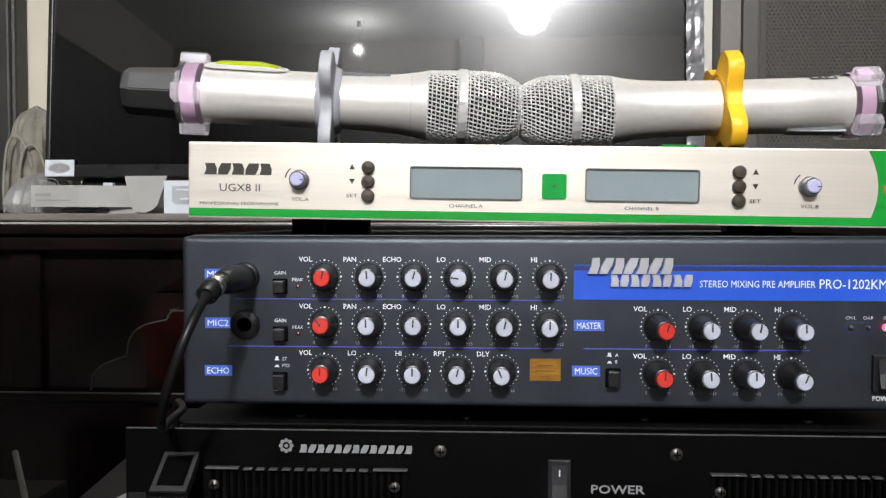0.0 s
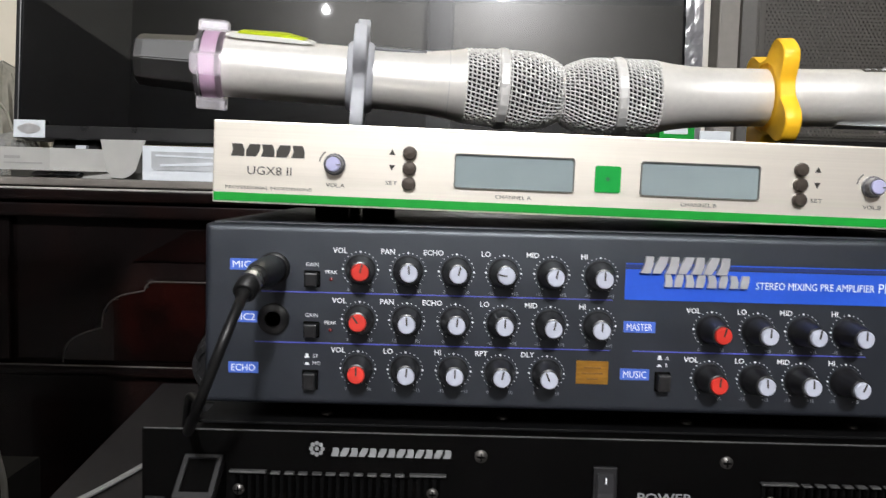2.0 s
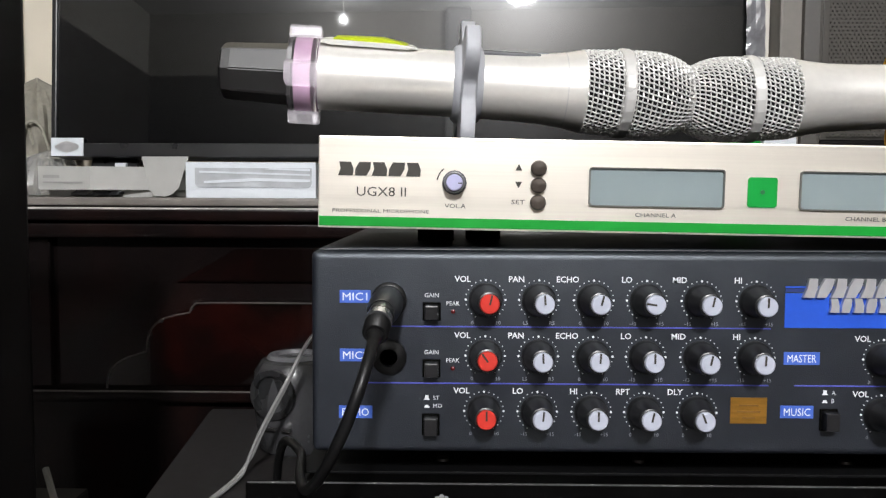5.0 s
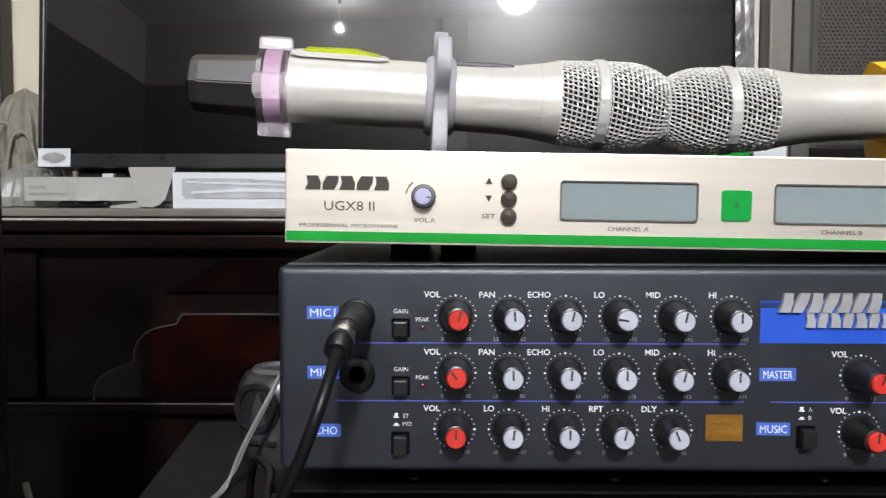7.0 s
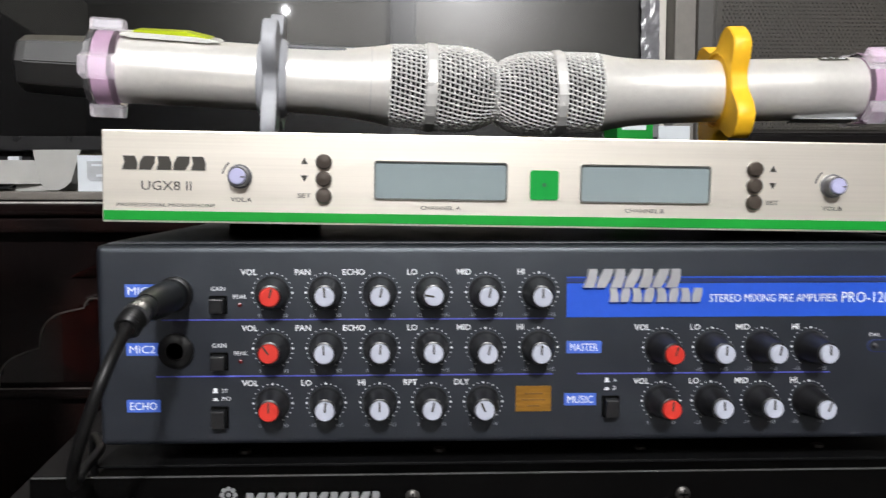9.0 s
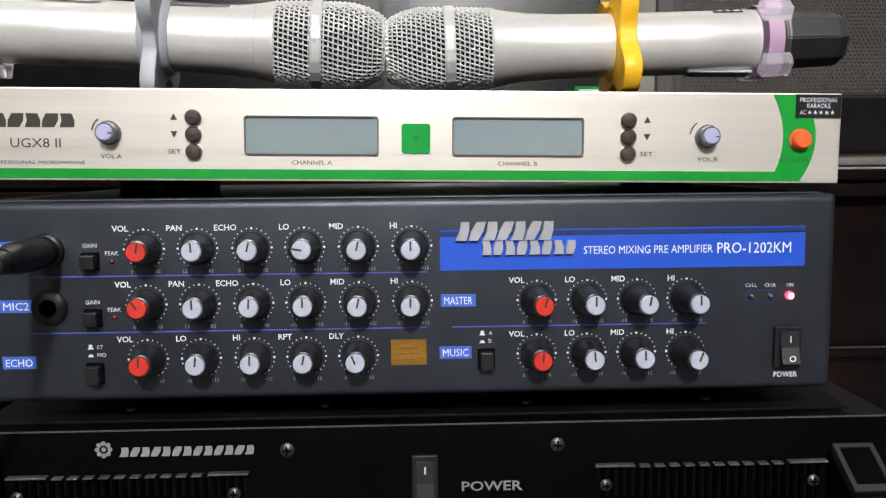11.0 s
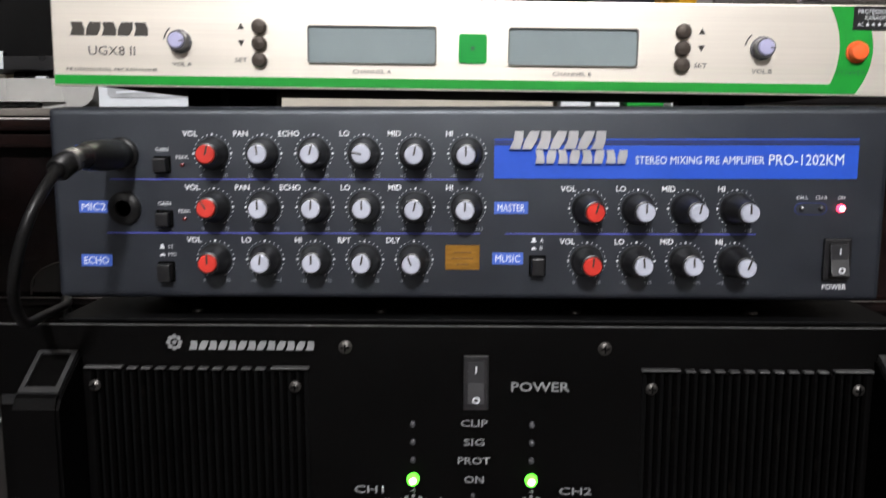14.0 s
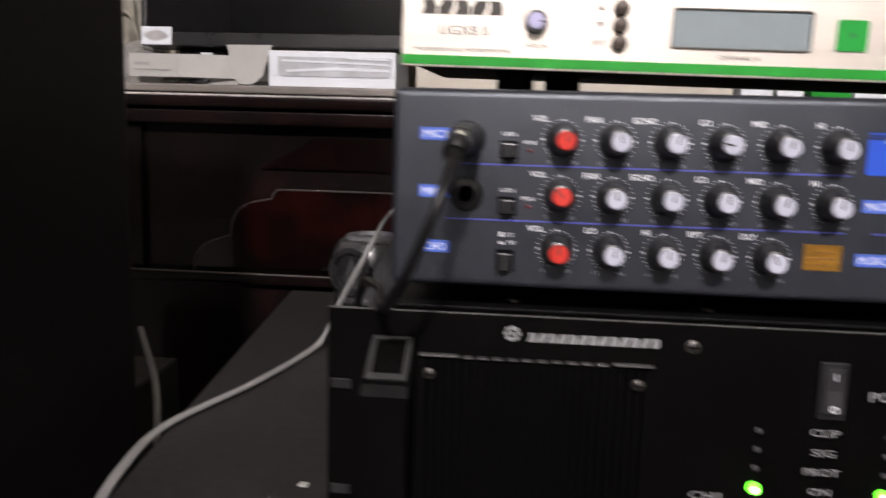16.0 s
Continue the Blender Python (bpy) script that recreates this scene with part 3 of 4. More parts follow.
part("grille_backing", box(0.373, 0.90, 0.8062, 0.8095, 0.855, 1.44), M_GRILLEBACK, spr)
part("lower_front", box(0.3735, 0.915, 0.800, 0.8095, 0.775, 0.854, 0.003), M_SPK, spr, "plain black lower front")
solid("upright_board", box(0.20, 0.3145, 0.845, 0.86, 0.769, 1.5, 0.002), M_WHITEBOARD, "white upright board behind the television", "board")

# ---- round black speaker on the bench and cables ----
ms = thing("mini_speaker", pose(-0.315, 0.50, 0.50, 0, 0, -20), "small round black plastic speaker standing on the bench", "speaker")
part("shell", lathe([(0.0, 0.034), (0.004, 0.038), (0.05, 0.044), (0.085, 0.043), (0.097, 0.036), (0.100, 0.028)], 40, "z"), M_SHELLGREY, ms, local=True, smooth=True)
part("mouth", lathe([(-0.043, 0.026), (-0.047, 0.026), (-0.047, 0.020), (-0.040, 0.018)], 32, "y", (0, 0, 0.068)), M_ANT, ms, local=True, smooth=True)
part("ring", lathe([(0.0995, 0.030), (0.1035, 0.027), (0.1035, 0.020), (0.0995, 0.018)], 32, "z"), M_DARKGREY, ms, local=True, smooth=True)
part("button", box(-0.012, 0.004, -0.0465, -0.0425, 0.030, 0.034, 0.0005), M_CHROME, ms, local=True)
part("button", box(0.010, 0.020, -0.0455, -0.0405, 0.030, 0.034, 0.0005), M_CHROME, ms, local=True)
wc = spline([(-0.26, 0.42, 0.66), (-0.285, 0.41, 0.632), (-0.306, 0.40, 0.590), (-0.328, 0.40, 0.548), (-0.343, 0.40, 0.515), (-0.352, 0.375, 0.5035), (-0.374, 0.27, 0.5035), (-0.406, 0.165, 0.5035), (-0.402, 0.085, 0.5035), (-0.385, 0.01, 0.5035), (-0.375, -0.02, 0.504)], 10)
twin = bmesh.new()
for side in (-1, 1):
    strand = []
    for i_, q in enumerate(wc):
        d_ = (wc[min(i_ + 1, len(wc) - 1)] - wc[max(i_ - 1, 0)]).normalized()
        a_ = d_.cross(Vector((0, 0.35, 1))).normalized()
        strand.append(q + a_ * 0.0016 * side + Vector((0, 0, 0.0002 * side)))
    tube(strand, 0.0017, 8, bm=twin)
solid("white_cable", twin, M_CABLEWHITE, "off-white twin cable curving over the bench", "cable", smooth=True)
wc2 = spline([(-0.522, 0.365, 0.520), (-0.509, 0.35, 0.503), (-0.492, 0.33, 0.478), (-0.477, 0.30, 0.445), (-0.47, 0.28, 0.40), (-0.47, 0.27, 0.2), (-0.47, 0.27, 0.004)], 8)
solid("white_cable", tube(wc2, 0.0032, 8), M_CABLEWHITE, "off-white cable hanging between speaker and bench", "cable", smooth=True)

crt = thing("storage_carton", Matrix.Translation((-0.66, 0.52, 0)), "plain grey carton on the floor behind the speaker", "box")
part("body", box(-0.735, -0.589, 0.44, 0.604, 0.0, 0.412, 0.002), M_CARTON, crt)
part("flap", box(-0.734, -0.590, 0.441, 0.521, 0.4122, 0.4142, 0.0004), M_CARTON, crt)
part("flap", box(-0.734, -0.590, 0.523, 0.603, 0.4122, 0.4142, 0.0004), M_CARTON, crt)
solid("paper_scrap", prism([(-0.284, 0.086), (-0.278, 0.0855), (-0.2775, 0.090), (-0.283, 0.091)], 0.5002, 0.5014, "z"), M_TRAY, "tiny pale paper scrap on the bench", "scrap")

# ---- power amplifier ----
AY = -0.010
amp = thing("power_amplifier", Matrix.Translation((0, 0.16, 0.50)), "black rack power amplifier with green lights, dusty vents", "amplifier")
part("front_panel", box(-0.2415, 0.2415, AY, AY + 0.003, 0.510, 0.643, 0.0006, 1), M_AMP, amp)
# thin paler strip adds the highlight on the silver top edge
part("top_edge", box(-0.2405, 0.2405, AY - 0.0001, AY + 0.0006, 0.6426, 0.6433), M_DIMLIP, amp, "silver edge with its highlight put into the colour")
part("body", box(-0.216, 0.216, AY + 0.003, 0.36, 0.510, 0.6395, 0.001), M_AMP, amp)
part("top_cover", box(-0.219, 0.219, 0.012, 0.358, 0.6397, 0.6412, 0.0004), M_AMPTOP, amp, "dark grey steel top cover")
for sx in (-0.18, 0.18):
    for sy in (0.03, 0.32):
        part("foot", lathe([(0.50, 0.010), (0.501, 0.012), (0.51, 0.012)], 20, "z", (sx, sy, 0)), M_RUBBER, amp, smooth=True)
for sx in (-0.15, -0.05, 0.055, 0.15):
    part("cover_screw", lathe([(0.6412, 0.0034), (0.6426, 0.003), (0.643, 0.0)], 14, "z", (sx, 0.03, 0)), M_SCREW, amp, smooth=True)
for x0 in (-0.195, 0.083):
    x1 = x0 + 0.113
    vent = part("vent", box(x0 + 0.001, x1 - 0.001, AY - 0.0008, AY - 0.0002, 0.530, 0.6205), M_AMPDARK, amp)
    n = 26
    for k in range(n):
        fx = x0 + 0.004 + (x1 - x0 - 0.008) * k / (n - 1)
        part("fin", box(fx - 0.0009, fx + 0.0009, AY - 0.0030, AY - 0.0008, 0.531, 0.6195), M_DUST, vent)
    part("lip", box(x0, x0 + 0.019, AY - 0.004, AY - 0.0002, 0.6213, 0.6223, 0.0002, 1), M_DIMLIP, vent)
    part("lip", box(x1 - 0.019, x1, AY - 0.004, AY - 0.0002, 0.6213, 0.6223, 0.0002, 1), M_DIMLIP, vent)
    for k in range(10):
        lx = x0 + 0.0215 + k * 0.0072
        part("lip", box(lx, lx + 0.0048, AY - 0.004, AY - 0.0002, 0.6209, 0.6218, 0.0002, 1), M_DIMLIP, vent)
    for fx in (x0 + 0.005, x1 - 0.007):
        for fz in (0.6125, 0.5375):
            screw(amp, fx, AY - 0.0032, fz, 0.0026)
for fx in (-0.064, 0.065):
    screw(amp, fx, AY, 0.632, 0.0030)
for s in (-1, 1):
    hx0, hx1 = (-0.2195, -0.197) if s < 0 else (0.197, 0.2195)
    prof = [(AY, 0.630), (AY - 0.026, 0.613), (AY - 0.029, 0.608), (AY - 0.029, 0.545), (AY - 0.026, 0.540), (AY, 0.523)]
    h = part("handle", prism(prof, hx0, hx1, "x", 0.0015), M_AMP, amp, "black handle with worn grey rim")
    # grey rim on the sloping top of the handle
    d = Vector((0, -0.026, -0.017)).normalized()
    nrm = Vector((0, -0.017, 0.026)).normalized()
    o = Vector((0, AY, 0.630))

    def slope(u, w, lift):
        return o + d * w + nrm * lift + Vector((u, 0, 0))

    rb = bmesh.new()
    L, e, m_ = 0.0285, 0.0038, 0.0036
    oa = [slope(hx0 + 0.0014, 0.0016, 0.0012), slope(hx1 - 0.0014, 0.0016, 0.0012), slope(hx1 - 0.0014, L, 0.0012), slope(hx0 + 0.0014, L, 0.0012)]
    ia = [slope(hx0 + e, m_, 0.0012), slope(hx1 - e, m_, 0.0012), slope(hx1 - e, L - m_, 0.0012), slope(hx0 + e, L - m_, 0.0012)]
    ov, iv = [rb.verts.new(p) for p in oa], [rb.verts.new(p) for p in ia]
    od, idn = [rb.verts.new(p - nrm * 0.0026) for p in oa], [rb.verts.new(p - nrm * 0.0026) for p in ia]
    for k in range(4):
        q = (k + 1) % 4
        rb.faces.new((ov[k], ov[q], iv[q], iv[k]))
        rb.faces.new((ov[k], od[k], od[q], ov[q]))
        rb.faces.new((iv[k], iv[q], idn[q], idn[k]))
        rb.faces.new((od[k], idn[k], idn[q], od[q]))
    part("rim", rb, M_HRIM, h)
    for fz in (0.604, 0.548):
        part("rack_slot", box(s * 0.2345 - 0.005, s * 0.2345 + 0.005, AY - 0.0012, AY + 0.0, fz - 0.0026, fz + 0.0026, 0.0005), M_KNOB, amp)
sw = part("rocker_switch", box(-0.0050, 0.0075, AY - 0.0022, AY, 0.6005, 0.6285, 0.0006), M_KNOB, amp, "black rocker switch")
rk = part("rocker", prism([(AY - 0.0015, 0.6035), (AY - 0.0055, 0.6045), (AY - 0.0035, 0.6150), (AY - 0.0028, 0.6255), (AY - 0.0015, 0.6260)], -0.0028, 0.0053, "x", 0.0003), M_ROCKER, sw)
lettering(sw, "I", 0.00125, AY - 0.0046, 0.6220, 0.0034, M_WHITE, bold=0.02)
lettering(sw, "O", 0.00125, AY - 0.0060, 0.6068, 0.0034, M_WHITE, bold=0.02)
lettering(amp, "POWER", 0.0335, AY - 0.0003, 0.6122, 0.0046, M_AMPPRINT, 0.0292, bold=0.015)
for body, zz, w in (("CLIP", 0.593, 0.0135), ("SIG", 0.583, 0.0105), ("PROT", 0.5732, 0.0165), ("ON", 0.5632, 0.0100), ("BRG", 0.5465, 0.0135)):
    lettering(amp, body, 0.0005, AY - 0.0003, zz, 0.0036, M_AMPPRINT, w, bold=0.01)
lettering(amp, "CH1", -0.0530, AY - 0.0003, 0.5575, 0.0038, M_AMPPRINT, 0.0150, bold=0.01)
lettering(amp, "CH2", 0.0520, AY - 0.0003, 0.5575, 0.0038, M_AMPPRINT, 0.0165, bold=0.01)
part("led", lathe([(0, 0.0013), (-0.0012, 0.0011), (-0.0016, 0)], 12, "y", (0, AY, 0.5545)), M_LEDOFF, amp, smooth=True)
for cx in (-0.0305, 0.0295):
    for zz in (0.5925, 0.583, 0.5735):
        part("led", lathe([(0, 0.0016), (-0.0014, 0.0014), (-0.002, 0)], 12, "y", (cx, AY, zz)), M_LEDOFF, amp, "unlit clear indicator", smooth=True)
    part("led", lathe([(0, 0.0033), (-0.0020, 0.0031), (-0.0032, 0.0020), (-0.0036, 0)], 16, "y", (cx, AY, 0.5632)), M_LEDGREEN, amp, "lit green indicator", smooth=True)
    part("led_tip", lathe([(-0.0030, 0.0021), (-0.0040, 0.0014), (-0.0042, 0)], 16, "y", (cx, AY, 0.5632)), M_GREENCORE, amp, "bright tip of the green indicator", smooth=True)
    dial = bmesh.new()
    for k in range(-10, 11):
        a = radians(14 * k)
        if k % 5 == 0:
            dot(cx + 0.0150 * math.sin(a), AY, 0.539 + 0.0150 * math.cos(a), 0.0009, bm=dial)
        else:
            c, s_ = math.cos(a), math.sin(a)
            q = [(-0.0010, 0.0140), (0.0010, 0.0140), (0.0010, 0.0152), (-0.0010, 0.0152)]
            prism([(cx + u * c + v * s_, 0.539 - u * s_ + v * c) for u, v in q], AY - 0.0003, AY, "y", bm=dial)
    tagged(part("dial_scale", dial, M_AMPPRINT, amp), kind="stuff")
    for words, a in (("-15", -86), ("-10", -46), ("-6", 0), ("-3", 43), ("0", 86)):
        lettering(amp, words, cx + 0.0196 * math.sin(radians(a)), AY - 0.0003, 0.539 + 0.0183 * math.cos(radians(a)), 0.0024, M_AMPPRINT)
    kb = part("volume_knob", lathe([(AY, 0.0128), (AY - 0.004, 0.0124), (AY - 0.005, 0.0115), (AY - 0.0105, 0.0110), (AY - 0.0115, 0.0100), (AY - 0.0115, 0.0)], 48, "y", (cx, 0, 0.539), wobble=lambda t: 1 + 0.012 * math.cos(24 * t)), M_KNOB, amp, smooth=True)
    pb = box(-0.0100, 0.0068, -0.0006, 0.0, -0.0005, 0.0005)
    pb.transform(pose(cx, AY - 0.0116, 0.539, 0, 167 if cx < 0 else 176, 0))
    part("pointer", pb, M_WHITE, kb)
# round emblem
em = bmesh.new()
for k in range(8):
    a = 2 * math.pi * k / 8
    dot(-0.150 + 0.0030 * math.cos(a), AY, 0.634 + 0.0030 * math.sin(a), 0.00115, bm=em)
dot(-0.150, AY, 0.634, 0.0011, bm=em)
part("emblem", em, M_AMPPRINT, amp, "round silver rosette")
# ---- mixing pre-amplifier ----
mix = thing("mixing_preamplifier", Matrix.Translation((0, 0.13, 0.643)), "charcoal karaoke mixing amplifier with red and grey knobs", "mixer")
X0, X1, Z0, Z1 = -0.2120, 0.2025, 0.6545, 0.7505
bm = box(X0, X1, 0.0, 0.014, Z0, Z1, 0.0040, 4)
part("front_panel", bm, M_PANEL, mix, smooth=True)
part("cover", box(X0 + 0.002, X1 - 0.002, 0.0100, 0.27, Z0 + 0.002, Z1 + 0.0006, 0.0015), M_COVER, mix)
for sx in (-0.17, 0.16):
    for sy in (0.07, 0.24):
        part("foot", lathe([(0.6412, 0.009), (0.6422, 0.011), (0.6565, 0.011)], 20, "z", (sx, sy, 0)), M_RUBBER, mix, smooth=True)
FY = -0.0003
part("blue_field", box(0.0098, 0.1872, FY, 0.0004, 0.7155, 0.7318), M_BLUE, mix, "blue printed field")
part("blue_stripe", box(0.0098, 0.1872, FY, 0.0004, 0.7324, 0.7340), M_NAVY, mix, "dark blue printed stripe")
part("blue_stripe", box(0.0098, 0.1872, FY, 0.0004, 0.7343, 0.7350), M_BLUE, mix)
for x0, x1, zz in ((-0.182, 0.0035, 0.7150), (-0.185, 0.0032, 0.6880), (0.0155, 0.1395, 0.6880)):
    part("printed_line", box(x0, x1, FY, 0.0004, zz - 0.00028, zz + 0.00028), M_LINE, mix)
for body, x0, x1, zz in (("MIC1", -0.1985, -0.1840, 0.7290), ("MIC2", -0.1985, -0.1835, 0.7012), ("ECHO", -0.1990, -0.1832, 0.6740), ("MASTER", 0.0100, 0.0268, 0.7010), ("MUSIC", 0.0092, 0.0247, 0.6755)):
    pl_ = part("label_plate", box(x0, x1, FY, 0.0004, zz - 0.0030, zz + 0.0030), M_BLUELABEL, mix, "small blue printed label")
    lettering(pl_, body, (x0 + x1) / 2, FY - 0.0002, zz, 0.0036, M_WHITE, (x1 - x0) * 0.80)

# knobs: built once, then shared
kb = lathe([(0.0006, 0.0080), (-0.0012, 0.0080), (-0.0023, 0.0074), (-0.0033, 0.0070), (-0.0125, 0.0058), (-0.0146, 0.0053), (-0.0150, 0.0044)], 36, "y", wobble=lambda t: 1 + 0.012 * math.cos(18 * t))
KNOB = {}


def knob_mesh(key, bm, material):
    me = bpy.data.meshes.new(key)
    bmesh.ops.recalc_face_normals(bm, faces=bm.faces)
    bm.to_mesh(me)
    bm.free()
    me.materials.append(material)
    me.shade_smooth()
    me.set_sharp_from_angle(angle=radians(35))
    KNOB[key] = me


knob_mesh("body", kb, M_KNOB)
for key, m_ in (("red", M_RED), ("grey", M_GREYCAP)):
    knob_mesh(key, lathe([(-0.0146, 0.0045), (-0.0164, 0.0045), (-0.0170, 0.0040), (-0.0170, 0.0)], 28, "y"), m_)
knob_mesh("pointer", box(-0.00042, 0.00042, -0.0173, -0.0169, -0.0002, 0.0043), M_BLACKPRINT)
scale_bm = bmesh.new()
for k in range(21):
    a = radians(-150 + 15 * k)
    dot(0.0093 * math.sin(a), 0.0, 0.0093 * math.cos(a), 0.00056 if k in (4, 10, 16) else 0.00029, 0.0003, 8, scale_bm)
knob_mesh("dial", scale_bm, M_WHITE)


def knob(x, z, turn, colour, words, ends, word_x, tip):
    """A knob on its dial; tip is how far its cap leans sideways and up, in millimetres."""
    lean = pose(x, -0.13, z - 0.643, math.degrees(-tip[1] / 17), 0, math.degrees(tip[0] / 17))
    k = part("knob", KNOB["body"], None, mix, "red-capped black knob" if colour == "red" else "grey-capped black knob", at=lean)
    part("cap", KNOB[colour], None, k, "red cap" if colour == "red" else "pale grey cap", at=pose(0, 0, 0, 0, turn, 0))
    part("pointer", KNOB["pointer"], None, k, at=pose(0, 0, 0, 0, turn, 0))
    tagged(part("dial_scale", KNOB["dial"], None, mix, at=(x, -0.13 + FY + 0.0003, z - 0.643)), kind="stuff")
    lettering(mix, words, word_x, FY, z + 0.0098, 0.0027, M_WHITE, align="r", bold=0.018)
    for s, e in ((-1, ends[0]), (1, ends[1])):
        lettering(mix, e, x + s * 0.0062, FY, z - 0.0108, 0.0017, M_DIM)


PM, ZT, LR = ("-15", "+15"), ("0", "10"), ("L5", "R5")
XS = (-0.1300, -0.1050, -0.0794, -0.0546, -0.0291, -0.0036)
for z, turns, tips in ((0.7278, (14, -4, 14, -80, 12, 0), ((1.3, 0), (1.2, 0), (0.7, 0), (0.5, 0.1), (0.1, -0.3), (-0.6, -0.6))), (0.7012, (-35, -2, 4, 0, 12, 2), ((0.5, 0.6), (0.6, 0.2), (0.6, 0.3), (0.4, 0.3), (-0.1, -0.2), (-1.0, -0.3)))):
    for x, t_, w, c, e, tip in zip(XS, turns, ("VOL", "PAN", "ECHO", "LO", "MID", "HI"), ("red",) + ("grey",) * 5, (ZT, LR, ZT, PM, PM, PM), tips):
        knob(x, z, t_, c, w, e, x - 0.0070, tip)
for x, t_, w, c, e, tip in zip((-0.1304, -0.1052, -0.0797, -0.0549, -0.0300), (0, 6, 0, 12, -22), ("VOL", "LO", "HI", "RPT", "DLY"), ("red",) + ("grey",) * 4, (ZT, PM, PM, ZT, ZT), ((0.6, 0), (1.0, 0), (0.6, 0.1), (0, 0), (-0.6, -0.2))):
    knob(x, 0.6748, t_, c, w, e, x - 0.0068, tip)
for z, turns, tips in ((0.7007, (16, 0, 10, -2), ((1.5, -0.7), (0.9, -0.6), (1.8, -0.7), (1.7, -0.8))), (0.6744, (4, -6, -2, 20), ((0.7, -0.4), (0.8, -0.4), (0.2, -0.2), (1.7, -1.2)))):
    for x, t_, w, c, e, tip in zip((0.0564, 0.0809, 0.1052, 0.1294), turns, ("VOL", "LO", "MID", "HI"), ("red",) + ("grey",) * 3, (ZT, PM, PM, PM), tips):
        knob(x, z, t_, c, w, e, x - 0.0060, tip)
for zb, words in ((0.7215, "GAIN"), (0.6945, "GAIN")):
    pbtn = part("push_button", box(-0.1585, -0.1520, -0.0060, 0.0, zb - 0.0027, zb + 0.0040, 0.0006), M_KNOB, mix, "black push button")
    part("button_well", box(-0.1595, -0.1510, -0.0008, 0.0, zb - 0.0036, zb + 0.0050, 0.0003, 1), M_AMPDARK, mix)
    lettering(mix, words, -0.1553, FY, zb + 0.0083, 0.0020, M_WHITE, 0.0066)
for zb, words, px, on in ((0.7258, "PEAK", -0.1452, False), (0.6988, "PEAK", -0.1452, True)):
    lettering(mix, words, px, FY, zb + 0.0002, 0.0019, M_WHITE, 0.0062)
    part("peak_led", lathe([(0, 0.0011), (-0.0010, 0.0010), (-0.0014, 0)], 10, "y", (px, 0, zb - 0.0036)), M_LEDREDOFF, mix, "dim red indicator", smooth=True)
for bx, zb, words in ((-0.1555, 0.6685, ("ST", "MO")), (0.0318, 0.6722, ("A", "B"))):
    part("push_button", box(bx - 0.0032, bx + 0.0032, -0.0060, 0.0, zb - 0.0045, zb + 0.0040, 0.0006), M_KNOB, mix, "black push button")
    part("button_well", box(bx - 0.0042, bx + 0.0042, -0.0008, 0.0, zb - 0.0055, zb + 0.0050, 0.0003, 1), M_AMPDARK, mix)
    for q, wd in enumerate(words):
        zz = zb + 0.0125 - 0.0038 * q
        lettering(mix, wd, bx + 0.0012, FY, zz, 0.0019, M_WHITE, align="l")
        ic = box(bx - 0.0032, bx - 0.0006, FY, 0.0004, zz - 0.0010, zz - 0.0005)
        box(bx - 0.0027, bx - 0.0011, FY, 0.0004, zz - 0.0005, zz + (0.0012 if q == 0 else 0.0003), bm=ic)
        part("button_symbol", ic, M_WHITE, mix)
for jz in (0.7275, 0.7005):
    part("jack_socket", lathe([(0, 0.0083), (-0.0018, 0.0083), (-0.0027, 0.0072), (-0.0032, 0.0042), (0.004, 0.0040)], 32, "y", (-0.1753, 0, jz)), M_RUBBER, mix, "round black jack socket", smooth=True)
st = part("foil_sticker", box(-0.0143, 0.0028, FY - 0.0001, 0.0004, 0.6698, 0.6822), M_STICKER, mix, "small gold foil quality sticker")
for q, (wa, zz) in enumerate(((0.009, 0.6785), (0.011, 0.6755), (0.006, 0.6725))):
    part("printed_bar", box(-0.0057 - wa / 2, -0.0057 + wa / 2, FY - 0.0003, FY - 0.0001, zz - 0.0004, zz + 0.0004), M_FAINT, st)
pill = [(0.1612 + 0.0036 * math.cos(a), 0.7008 + 0.0031 * math.sin(a)) for a in [math.pi / 2 + k * math.pi / 8 for k in range(9)]] + [(0.1702 + 0.0036 * math.cos(a), 0.7008 + 0.0031 * math.sin(a)) for a in [-math.pi / 2 + k * math.pi / 8 for k in range(9)]]
part("indicator_outline", prism(pill, FY, 0.0004, "y"), M_NAVY, mix)
part("indicator_field", prism([(0.1657 + (x - 0.1657) * 0.93, 0.7008 + (z - 0.7008) * 0.86) for x, z in pill], FY - 0.0002, 0.0003, "y"), M_PANEL, mix)
for lx, m_, wd, r in ((0.1612, M_LEDOFF, "CH.L", 0.0015), (0.1706, M_LEDOFF, "CH.R", 0.0015), (0.1803, M_LEDRED, "ON", 0.0021)):
    part("led", lathe([(0, r), (-0.0012, r * 0.95), (-0.0022, r * 0.6), (-0.0026, 0)], 14, "y", (lx, 0, 0.7010)), m_, mix, "lit red indicator" if wd == "ON" else "unlit indicator", smooth=True)
    if wd == "ON":
        part("led_tip", lathe([(-0.0020, 0.0014), (-0.0030, 0.0010), (-0.0032, 0)], 14, "y", (lx, 0, 0.7010)), M_REDCORE, mix, "bright tip of the red indicator", smooth=True)
    lettering(mix, wd, lx, FY, 0.7063, 0.0017, M_WHITE, 0.0056 if wd != "ON" else 0.0034)
sw = part("rocker_switch", box(0.1728, 0.1862, -0.0026, 0.0, 0.6655, 0.6862, 0.0008), M_KNOB, mix, "black rocker power switch")
part("rocker", prism([(-0.0022, 0.6675), (-0.0075, 0.6685), (-0.0045, 0.6760), (-0.0036, 0.6835), (-0.0022, 0.6840)], 0.1752, 0.1840, "x", 0.0003), M_ROCKER, sw)
